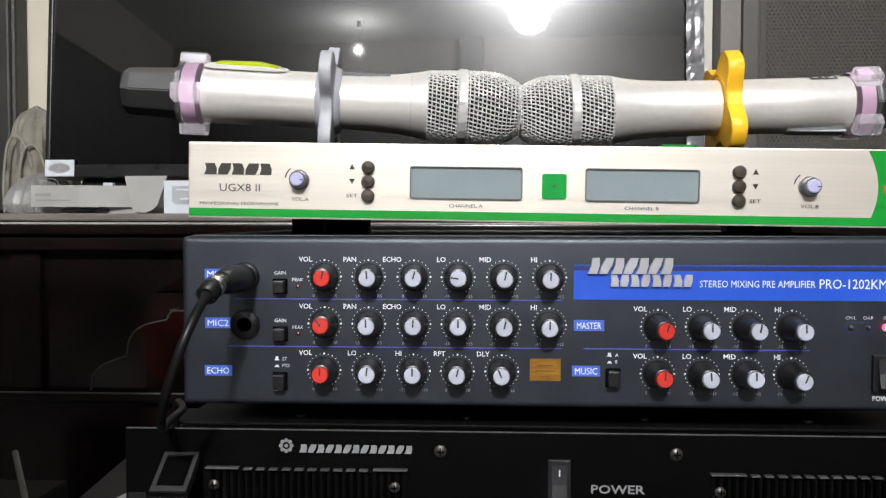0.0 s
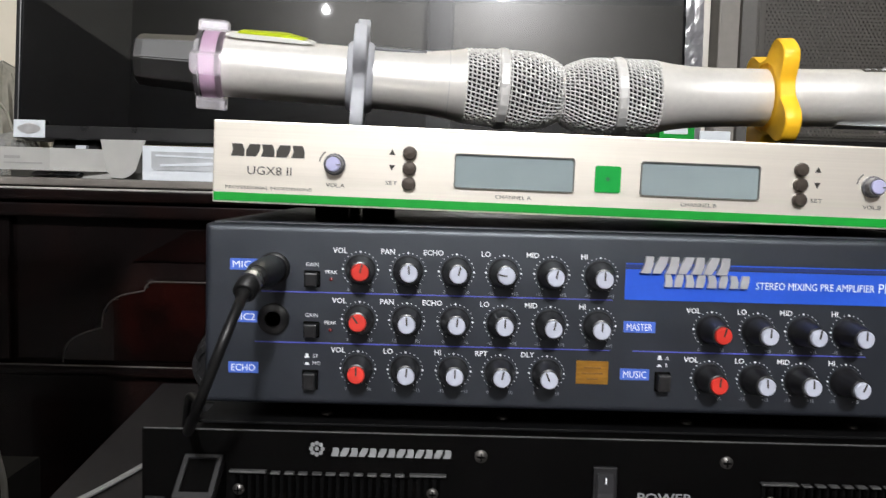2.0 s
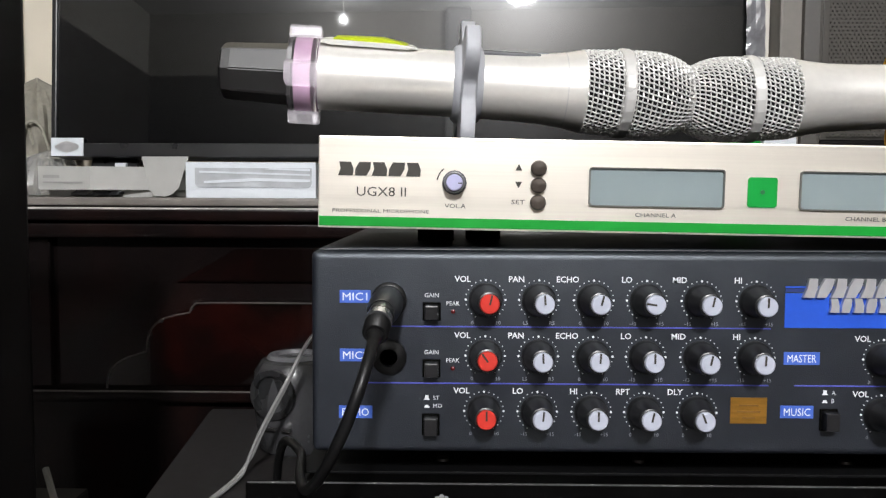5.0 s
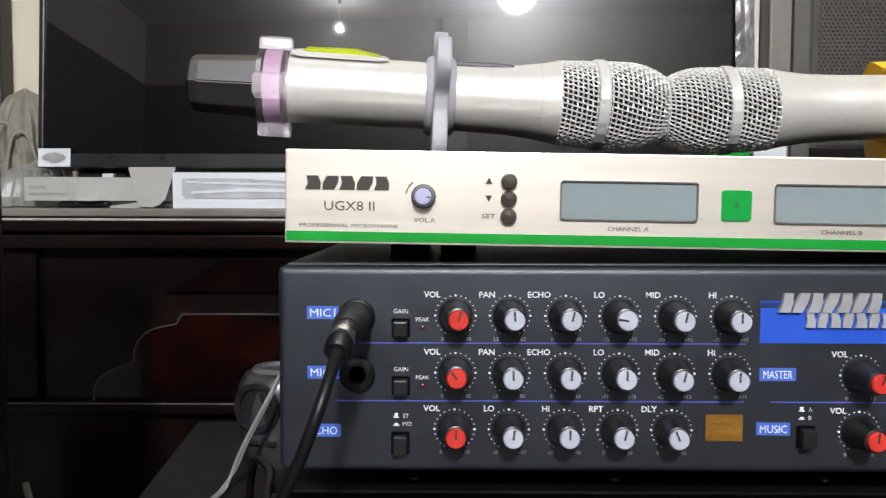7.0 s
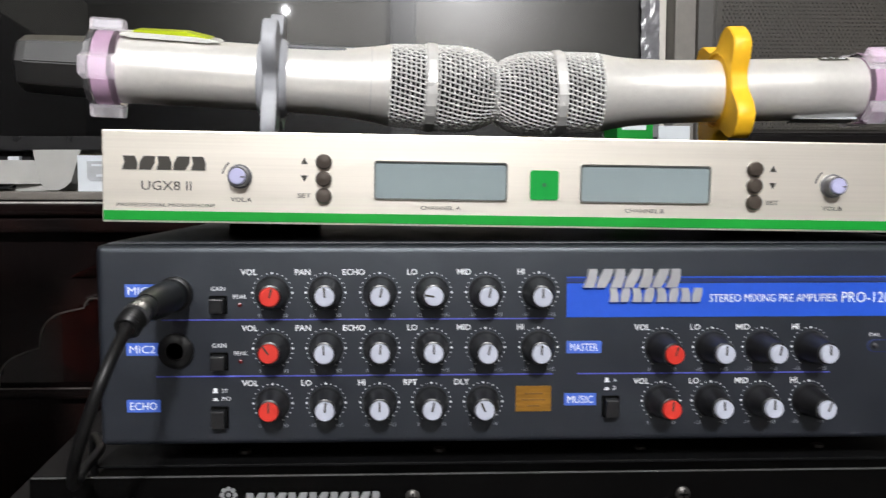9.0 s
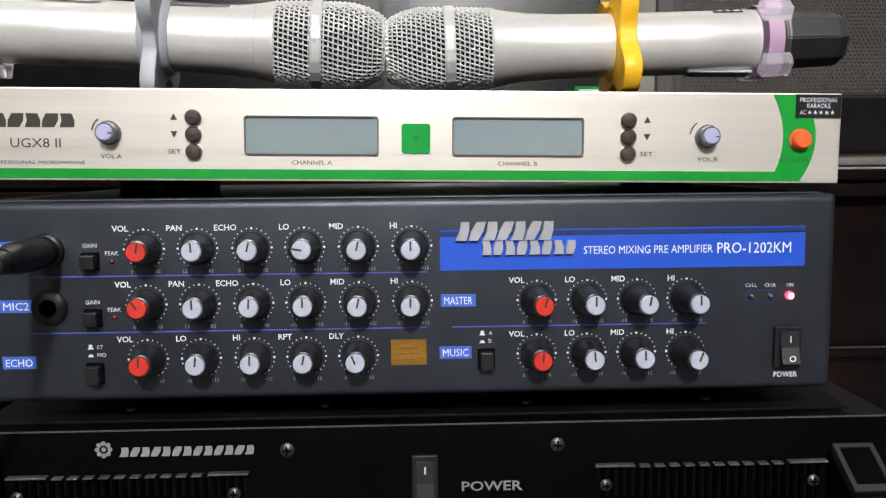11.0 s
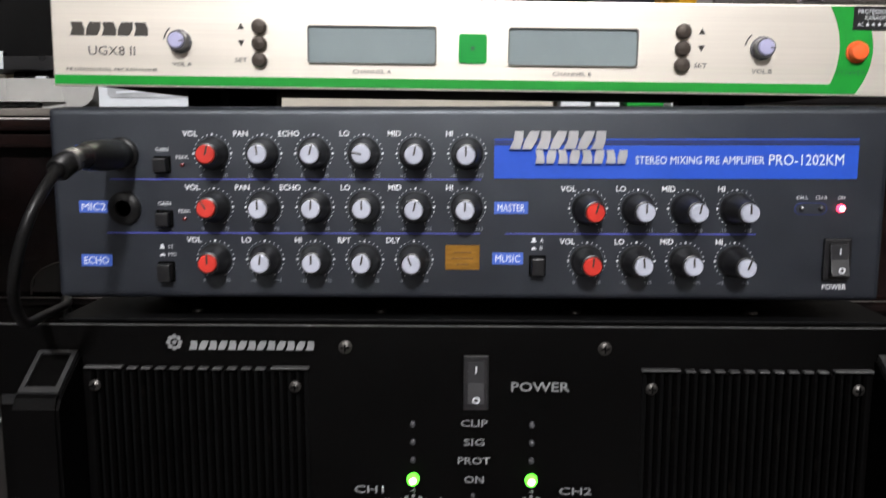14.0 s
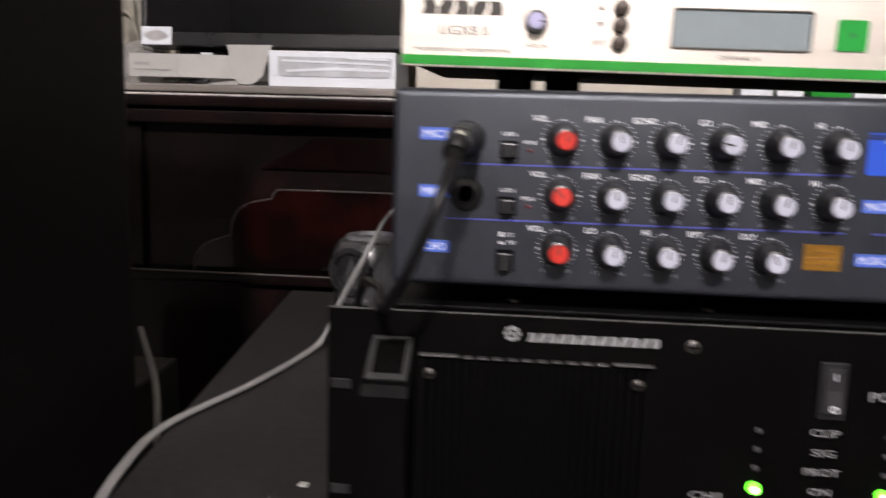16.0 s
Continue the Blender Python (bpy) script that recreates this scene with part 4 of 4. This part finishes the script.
lettering(sw, "I", 0.1796, -0.0050, 0.6802, 0.0030, M_WHITE, bold=0.02)
lettering(sw, "O", 0.1796, -0.0078, 0.6712, 0.0030, M_WHITE, bold=0.02)
lettering(mix, "POWER", 0.1795, FY, 0.6618, 0.0026, M_WHITE, 0.0118, bold=0.012)
lettering(mix, "STEREO MIXING PRE AMPLIFIER", 0.0790, FY - 0.0002, 0.7246, 0.0038, M_WHITE, 0.0628, align="l")
lettering(mix, "PRO-1202KM", 0.1440, FY - 0.0002, 0.7248, 0.0052, M_WHITE, 0.0362, align="l")


def blocky(parent, x0, z0, widths, h, gap, lean, material, depth, yy, label, local=False):
    """A maker's name as a row of plain slanted blocks, not letters."""
    x = x0
    for i, w in enumerate(widths):
        a, b = (0.0, 0.22) if i % 2 else (0.22, 0.0)
        pts_ = [(x, z0), (x + w * (1 - b), z0), (x + w + lean * h * 0.5, z0 + h * 0.5), (x + w * (1 - a) + lean * h, z0 + h), (x + w * b + lean * h, z0 + h), (x + w * a * 0.6 + lean * h * 0.5, z0 + h * 0.5)]
        part("name_block", prism(pts_, yy - depth, yy, "y"), material, parent, label if i == 0 else "", local=local)
        x += w + gap


blocky(mix, 0.0172, 0.7300, (0.0052, 0.0056, 0.0056, 0.0056, 0.0056, 0.0056, 0.0056), 0.0088, 0.0011, 0.30, M_BADGE, 0.0022, FY, "raised slanted silver name block")
blocky(mix, 0.0300, 0.7230, (0.0043, 0.0045, 0.0046, 0.0048, 0.0050, 0.0046, 0.0046, 0.0046), 0.0066, 0.0011, 0.0, M_BADGE, 0.0020, FY, "raised silver name block")

blocky(amp, -0.1428, 0.6303, (0.0039,) * 13, 0.0045, 0.0010, 0.25, M_AMPPRINT, 0.0003, AY, "slanted silver-white name block")

# jack plug with its black cable
plug = thing("jack_plug_cable", Matrix.Translation((-0.1753, -0.003, 0.7275)), "black angled jack plug and cable in the first socket", "cable")
part("collar", lathe([(-0.0005, 0.0070), (-0.0050, 0.0066), (-0.0070, 0.0074), (-0.014, 0.0076), (-0.032, 0.0070), (-0.040, 0.0056)], 28, "y", (-0.1753, -0.0032, 0.7275)), M_RUBBER, plug, "thick rubber plug body", smooth=True)
cp = spline([(-0.1753, -0.0400, 0.7275), (-0.1752, -0.0520, 0.7268), (-0.1756, -0.0640, 0.7235), (-0.1768, -0.0750, 0.7165), (-0.1800, -0.0830, 0.7050), (-0.1855, -0.0840, 0.6900), (-0.1930, -0.0760, 0.6740), (-0.2010, -0.0600, 0.6600), (-0.2090, -0.0380, 0.6500), (-0.2160, -0.0100, 0.6470), (-0.2230, 0.0300, 0.6445), (-0.2380, 0.0600, 0.6400), (-0.2480, 0.0900, 0.600), (-0.252, 0.14, 0.53), (-0.25, 0.22, 0.5040), (-0.24, 0.34, 0.5040)], 8)
rr = [0.0052 if i < 8 else (0.0046 if i < 16 else (0.0034 if i < 20 else 0.0024)) for i in range(len(cp))]
part("boot_and_cable", tube(cp, rr, 14), M_RUBBER, plug, smooth=True)
for k in range(5):
    q = cp[13 + k]
    d_ = (cp[14 + k] - cp[12 + k]).normalized()
    part("boot_rib", tube([q - d_ * 0.0011, q, q + d_ * 0.0011], [0.0046, 0.0054, 0.0046], 14), M_RUBBER, plug, smooth=True)
part("cable_grip", tube(cp[9:13], 0.0056, 16), M_SHELLGREY, plug, smooth=True)

# ---- wireless receiver ----
RM = pose(-0.0025, 0.004, 0.7582, 0, 0.83, 0)
rec = thing("wireless_receiver", RM, "champagne gold wireless microphone receiver with green trim", "receiver")
HW, RH = 0.2068, 0.0432
part("front_plate", box(-HW, HW, 0.0, 0.004, 0, RH, 0.0007, 2), M_GOLD, rec, "brushed champagne aluminium plate", local=True)
part("case", box(-HW + 0.002, HW - 0.002, 0.004, 0.185, 0.002, RH - 0.0012, 0.001), M_AMP, rec, "black steel case", local=True)
for sx in (-0.155, -0.128, 0.145):
    for sy in ((0.10,) if sx == -0.128 else (0.08, 0.15)):
        zc = 0.7511
        pt = box(sx - 0.010, sx + 0.010, sy - 0.008, sy + 0.008, zc, 0.7582 - (sx + 0.0025) * 0.0145 + 0.0022, 0.0006, 1)
        part("foot", pt, M_AMPDARK, rec, "black rubber foot")
SP = -0.0003
part("green_trim", box(-HW + 0.0006, 0.176, SP, 0.0004, 0.0010, 0.0055), M_GREEN, rec, "green printed line", local=True)


def arc_x(z, bulge, base):
    u = (z - RH * 0.5) / (RH * 0.5)
    return base + bulge * (1 - u * u)


arc = [(arc_x(z, 0.0062, 0.1725), z) for z in np.linspace(0.0010, RH - 0.0008, 16)] + [(min(arc_x(z, 0.0078, 0.1868), HW - 0.001), z) for z in np.linspace(RH - 0.0008, 0.0010, 16)]
part("green_arc", prism(arc, SP - 0.00005, 0.0004, "y"), M_GREEN, rec, "green printed arc", local=True)
sk = part("black_label", box(0.1840, 0.2062, SP - 0.0003, 0.0004, 0.0314, 0.0426), M_KNOB, rec, "small black label", local=True)
lettering(sk, "PROFESSIONAL", 0.1951, SP - 0.0006, 0.0400, 0.0021, M_WHITE, 0.0185, local=True)
lettering(sk, "KARAOKE", 0.1951, SP - 0.0006, 0.0372, 0.0021, M_WHITE, 0.0115, local=True)
lettering(sk, "AC", 0.1875, SP - 0.0006, 0.0340, 0.0020, M_WHITE, 0.0030, local=True)
for k in range(5):
    cx = 0.1908 + 0.0028 * k
    star = [(cx + (0.0011 if q % 2 == 0 else 0.00041) * math.sin(q * math.pi / 5), 0.0340 + (0.0011 if q % 2 == 0 else 0.00041) * math.cos(q * math.pi / 5)) for q in range(10)]
    part("star", prism(star, SP - 0.0006, SP - 0.0003, "y"), M_WHITE, sk, local=True)
for x0, x1, wd in ((-0.0798, -0.0165, "CHANNEL A"), (0.0185, 0.0815, "CHANNEL B")):
    z0, z1, rr_ = 0.0125, 0.0307, 0.0015
    pts = [(cx + rr_ * math.cos(a), cz + rr_ * math.sin(a)) for cx, cz, s in ((x1 - rr_, z1 - rr_, 0), (x0 + rr_, z1 - rr_, 90), (x0 + rr_, z0 + rr_, 180), (x1 - rr_, z0 + rr_, 270)) for a in [radians(s + q * 22.5) for q in range(5)]]
    mx, mz = (x0 + x1) / 2, (z0 + z1) / 2
    inner = [(mx + (x - mx) * 0.980, mz + (z - mz) * 0.935) for x, z in pts]
    fr, n = bmesh.new(), len(pts)
    loops = [[fr.verts.new((x, yy, z)) for x, z in ring_] for yy, ring_ in ((0.0002, pts), (-0.0014, pts), (-0.0014, inner), (0.0002, inner))]
    for la, lb in zip(loops, loops[1:]):
        for k in range(n):
            fr.faces.new((la[k], la[(k + 1) % n], lb[(k + 1) % n], lb[k]))
    rim = part("display", fr, M_LCDRIM, rec, "unlit grey display", local=True)
    part("glass", prism(inner, -0.0003, 0.0005, "y"), M_LCD, rim, "grey display glass", local=True)
    lettering(rec, wd, (x0 + x1) / 2, SP, 0.0088, 0.0019, M_BLACKPRINT, 0.0190, local=True)
pts = [(cx + 0.0014 * math.cos(a), cz + 0.0014 * math.sin(a)) for cx, cz, s in ((0.0067, 0.0260, 0), (-0.0042, 0.0260, 90), (-0.0042, 0.0148, 180), (0.0067, 0.0148, 270)) for a in [radians(s + q * 22.5) for q in range(5)]]
gw = part("infrared_window", prism(pts, -0.0008, 0.001, "y"), M_GREENSQ, rec, "green square window", local=True)
part("sensor", dot(0.0012, -0.0008, 0.0205, 0.0011), M_GREENPRINT, gw, local=True)
for sgn, bx in ((-1, -0.1035), (1, 0.1030)):
    for bz in (0.0297, 0.0217, 0.0137):
        part("button", lathe([(0, 0.0037), (-0.0022, 0.0037), (-0.0032, 0.0030), (-0.0035, 0)], 24, "y", (bx, 0, bz)), M_BUTTON, rec, "round dark button", local=True, smooth=True)
    tx = bx + (-0.0092 if sgn < 0 else 0.0092)
    part("up_arrow", prism([(tx - 0.0016, 0.0285), (tx + 0.0016, 0.0285), (tx, 0.0315)], SP, 0.0003, "y"), M_BLACKPRINT, rec, local=True)
    part("down_arrow", prism([(tx - 0.0016, 0.0232), (tx, 0.0202), (tx + 0.0016, 0.0232)], SP, 0.0003, "y"), M_BLACKPRINT, rec, local=True)
    lettering(rec, "SET", tx, SP, 0.0137, 0.0020, M_GREYPRINT, 0.0062, local=True)
for kx, wd in ((-0.1428, "VOL.A"), (0.1413, "VOL.B")):
    kk = part("volume_knob", lathe([(0, 0.0057), (-0.0015, 0.0057), (-0.0020, 0.0050), (-0.0062, 0.0046)], 32, "y", (kx, 0, 0.0222), wobble=lambda t: 1 + 0.015 * math.cos(16 * t)), M_DARKGREY, rec, "dark knob with lilac cap", local=True, smooth=True)
    part("cap", lathe([(-0.0060, 0.0038), (-0.0071, 0.0038), (-0.0076, 0.0033), (-0.0076, 0)], 28, "y", (kx, 0, 0.0222)), M_LILAC, kk, "lilac-grey cap", local=True, smooth=True)
    part("pointer", box(kx + 0.0017, kx + 0.0036, -0.0079, -0.0075, 0.0217, 0.0222), M_BLACKPRINT, kk, local=True)
    am = bmesh.new()
    for q in range(8):
        a0, a1 = radians(128 + 5.5 * q), radians(128 + 5.5 * (q + 1))
        prism([(kx + r_ * math.cos(a), 0.0222 + r_ * math.sin(a)) for r_, a in ((0.0078, a0), (0.0084, a0), (0.0084, a1), (0.0078, a1))], SP, 0.0003, "y", bm=am)
    part("dial_arc", am, M_BLACKPRINT, rec, local=True)
    lettering(rec, wd, kx + 0.0006, SP, 0.0113, 0.0020, M_BLACKPRINT, 0.0098, local=True)
pb = part("power_button", lathe([(0, 0.0053), (-0.0012, 0.0053), (-0.0012, 0.0046), (-0.0038, 0.0045), (-0.0049, 0.0037), (-0.0052, 0)], 32, "y", (0.1868, 0, 0.0210)), M_ORANGE, rec, "round orange button", local=True, smooth=True)
lettering(rec, "POWER", 0.1850, SP - 0.0003, 0.0112, 0.0022, M_GREENPRINT, 0.0140, local=True)
lettering(rec, "UGX8 II", -0.1770, SP, 0.0174, 0.0043, M_GREYPRINT, 0.0232, local=True)
lettering(rec, "PROFESSIONAL MICROPHONE", -0.1772, SP, 0.0083, 0.0016, M_GREYPRINT, 0.0455, local=True)
blocky(rec, -0.1975, 0.0247, (0.0070, 0.0070, 0.0070, 0.0072, 0.0068), 0.0064, 0.0009, 0.08, M_BLACKPRINT, 0.0003, 0.0, "dark printed name block", local=True)


# ---- microphones ----
def lobed(r_in, r_base, r_lobe, lobes, thick, x, collar):
    """A soft lobed ring round the x axis."""
    bmn, n, rows_ = bmesh.new(), lobes * 20, []
    for k in range(n):
        t = 2 * math.pi * k / n
        s = 0.5 + 0.5 * math.cos(lobes * (t - math.pi / 4))
        s = s * s * (3 - 2 * s)
        ro = r_base + (r_lobe - r_base) * s
        half = thick * 0.5
        prof = [(-collar, r_in), (-collar, r_in + 0.0018), (-collar + 0.0012, r_in + 0.0032), (-half - 0.0006, r_in + 0.0040), (-half, r_in + 0.0050), (-half, ro - 0.0007), (-half + 0.0007, ro), (half - 0.0007, ro), (half, ro - 0.0007), (half, r_in + 0.0050), (half + 0.0006, r_in + 0.0040), (collar - 0.0012, r_in + 0.0032), (collar, r_in + 0.0018), (collar, r_in)]
        rows_.append([bmn.verts.new((x + a, r * math.sin(t), r * math.cos(t))) for a, r in prof])
    for k in range(n):
        ra, rb_ = rows_[k], rows_[(k + 1) % n]
        for i in range(len(ra)):
            j = (i + 1) % len(ra)
            bmn.faces.new((ra[i], rb_[i], rb_[j], ra[j]))
    return bmn


def head_r(u):
    """Radius of the grille, u metres behind its tip."""
    if u < 0.022:
        s = 1 - u / 0.022
        return 0.0229 * (1 - 0.28 * s ** 2.2)
    return 0.0229 - 0.0013 * ((u - 0.022) / 0.036) ** 1.5


def microphone(m, length, ring_mat, ring_word, ring_at, band, twist, roll, lime, end, label):
    mic = thing("microphone", m @ pose(0, 0, 0, roll, 0, 0), label, "microphone", "microphones on the receiver")
    core = lathe([(0, 0.0)] + [(-u, head_r(u) - 0.0018) for u in np.linspace(0.0015, 0.058, 18)], 40, "x")
    head = part("head", core, M_CORE, mic, "dark foam behind the grille", local=True, smooth=True)
    wm, rings_n, mer = bmesh.new(), 23, 52
    us = [0.0006 + 0.0574 * (i / (rings_n - 1)) for i in range(rings_n)]
    for i, u in enumerate(us):
        pts_ = []
        for k in range(mer * 2):
            t = math.pi * k / mer + twist * u
            r = head_r(u) + (0.00058 if (k // 2 + i) % 2 == 0 else -0.00058) * (1 if k % 2 == 0 else 0)
            pts_.append(Vector((-u, r * math.sin(t), r * math.cos(t))))
        tube(pts_, 0.00048, 5, True, wm)
    for k in range(mer):
        pts_ = []
        for i in range(rings_n * 2 - 1):
            u = us[i // 2] if i % 2 == 0 else 0.5 * (us[i // 2] + us[i // 2 + 1])
            t = 2 * math.pi * k / mer + twist * u
            r = head_r(u) - (0.00058 if (k + i // 2) % 2 == 0 else -0.00058) * (1 if i % 2 == 0 else 0)
            pts_.append(Vector((-u, r * math.sin(t), r * math.cos(t))))
        tube(pts_, 0.00048, 5, False, wm)
    # flat end of the grille
    for k in range(-6, 7):
        for s in (0, 1):
            c = k * 0.0026
            w = math.sqrt(max(0.0, 0.0166 ** 2 - c * c))
            a, b = ((0.0004, c, -w), (0.0004, c, w)) if s else ((0.0, -w, c), (0.0, w, c))
            tube([Vector(a), (Vector(a) + Vector(b)) / 2 + Vector((0.0006, 0, 0)), Vector(b)], 0.00048, 5, False, wm)
    part("grille", wm, M_WIRE, head, "woven silver wire grille", local=True, smooth=True)
    part("band", lathe([(-band + 0.003, 0.0226), (-band + 0.003, 0.0238), (-band + 0.002, 0.0243), (-band - 0.002, 0.0243), (-band - 0.003, 0.0238), (-band - 0.003, 0.0226)], 24, "x"), M_BAND, head, "silver ring band", local=True)
    L = length
    b0 = L - 0.0148
    prof = [(-0.0575, 0.0215), (-0.0585, 0.0221), (-0.0600, 0.0218), (-0.068, 0.0203), (-0.078, 0.0190), (-0.095, 0.0181), (-0.125, 0.0176), (-0.165, 0.0177), (-b0 + 0.002, 0.0178), (-b0, 0.0174)]
    body = part("body", lathe(prof, 56, "x"), M_SATIN, mic, "satin champagne-silver barrel", local=True, smooth=True)
    if lime:
        part("seam", lathe([(-0.0680, 0.0203), (-0.0680, 0.02045), (-0.0686, 0.02035), (-0.0686, 0.0202)], 48, "x"), M_BAND, body, local=True)
    an, side, tails = bmesh.new(), -1 if lime else 1, []
    for x_, r_ in ((-L + 0.002, 0.0166), (-L - 0.030, 0.0152), (-L - 0.0345, 0.0146), (-L - 0.0358, 0.0134)):
        tails.append([an.verts.new((x_, side * r_ * math.cos(radians(e)), r_ * math.sin(radians(e)))) for e in (-2, 43, 88, 133, 178, 223, 268, 313)])
    for ta, tb in zip(tails, tails[1:]):
        for k in range(8):
            an.faces.new((ta[k], ta[(k + 1) % 8], tb[(k + 1) % 8], tb[k]))
    an.faces.new(tails[-1])
    bmesh.ops.bevel(an, geom=[e for e in an.edges if abs(e.verts[0].co.x - e.verts[1].co.x) > 0.01], offset=0.0006, segments=2, affect="EDGES")
    bmesh.ops.recalc_face_normals(an, faces=an.faces)
    an.transform(pose(0, 0, 0, -roll, 0, 0))
    part("antenna", an, M_TAIL, mic, "black faceted plastic tail", local=True)
    cap = part("end_ring", lathe([(-b0 - 0.0026, 0.0150), (-b0 - 0.0026, 0.0176), (-L + 0.0034, 0.0176), (-L + 0.0034, 0.0150)], 40, "x"), M_PINK, mic, "pink band inside clear plastic ring", local=True, smooth=True)
    part("clear_ring", lathe([(-b0 + 0.001, 0.0182), (-b0 + 0.001, 0.0198), (-b0 + 0.0005, 0.0204), (-L + 0.0005, 0.0204), (-L, 0.0198), (-L, 0.0182)], 40, "x"), M_CLEAR, cap, "clear plastic ring", local=True, smooth=True).visible_shadow = False
    for k in range(4):
        lb = prism([(-0.0066, 0.0188), (0.0066, 0.0188), (0.0050, 0.0246), (0.0044, 0.0258), (-0.0044, 0.0258), (-0.0050, 0.0246)], -L - 0.0004, -b0 + 0.0014, "x", 0.0007)
        lb.transform(pose(0, 0, 0, 90 * k + end - roll, 0, 0))
        part("clear_lobe", lb, M_MILKY, cap, "clear milky plastic lobe", local=True).visible_shadow = False
    part("grip_ring", lobed(0.0172, 0.0236, 0.0400 if lime else 0.0382, 4, 0.0075 if lime else 0.0098, -ring_at, 0.0078 if lime else 0.0053), ring_mat, mic, f"{ring_word} silicone anti-roll ring", local=True, smooth=True)
    if lime:
        sb = part("display_rim", prism([(-0.199, 0.0183), (-0.198, 0.0200), (-0.194, 0.0203), (-0.160, 0.0198), (-0.150, 0.0186), (-0.148, 0.0176), (-0.153, 0.0172), (-0.194, 0.0176)], -0.0085, 0.0085, "y", 0.0008), M_PALEBEZEL, body, "pale rim of the display", local=True)
        part("display", prism([(-0.193, 0.0199), (-0.191, 0.0216), (-0.166, 0.0220), (-0.153, 0.0196), (-0.156, 0.0188)], -0.0074, 0.0074, "y", 0.0006), M_LIME, sb, "lime yellow display window", local=True)
        part("switch", box(-0.118, -0.082, -0.0055, 0.0025, 0.0166, 0.0190, 0.0010), M_DARKGREY, body, "dark grey slide switch", local=True)
        part("mark", box(-0.083, -0.078, -0.0015, 0.0015, 0.0186, 0.0190), M_DIM, body, local=True)
    else:
        for key, m_, r_, cells in (("marking", M_BLACKPRINT, 0.01800, ((-0.2005, -0.1835, 6, 42),)), ("marking_bar", M_WHITE, 0.01812, ((-0.1990, -0.1982, 12, 36), (-0.1990, -0.1955, 30, 36), (-0.1930, -0.1920, 12, 36), (-0.1890, -0.1855, 14, 18), (-0.1890, -0.1855, 30, 34), (-0.1890, -0.1882, 14, 34)))):
            for a, b, t0, t1 in cells:
                bx, n = bmesh.new(), 6
                cols_ = []
                for q in range(n + 1):
                    t = radians(t0 + (t1 - t0) * q / n)
                    cols_.append([bx.verts.new((x_, r_ * math.sin(t), r_ * math.cos(t))) for x_ in (a, b)])
                for ca, cb in zip(cols_, cols_[1:]):
                    bx.faces.new((ca[0], ca[1], cb[1], cb[0]))
                part(key, bx, m_, body, "small dark printed patch" if key == "marking" else "", local=True)
        tp = prism([(-0.206, -0.0178), (-0.206, -0.0192), (-0.170, -0.0180)], -0.006, 0.006, "y", 0.0003)
        part("tape_end", tp, M_FILMWIN, body, "loose end of clear tape", local=True)
    return mic


def between(tip, tail):
    """Pose with +x from tail to tip and z as far up as can be."""
    x = (Vector(tip) - Vector(tail)).normalized()
    y = Vector((0, 0, 1)).cross(x).normalized()
    z = x.cross(y)
    m = Matrix((x, y, z)).transposed().to_4x4()
    return Matrix.Translation(tip) @ m


microphone(between((-0.0185, 0.076, 0.8305), (-0.2330, 0.062, 0.8405)), 0.2150, M_RUBBERGREY, "grey", 0.1205, 0.0360, 11.0, 14, True, 4, "silver wireless microphone with grey ring and lime display")
microphone(between((-0.0162, 0.084, 0.8297), (0.2080, 0.086, 0.8350)), 0.2240, M_RUBBERYEL, "yellow", 0.1315, 0.0345, 16.0, 8, False, 45, "silver wireless microphone with yellow anti-roll ring")
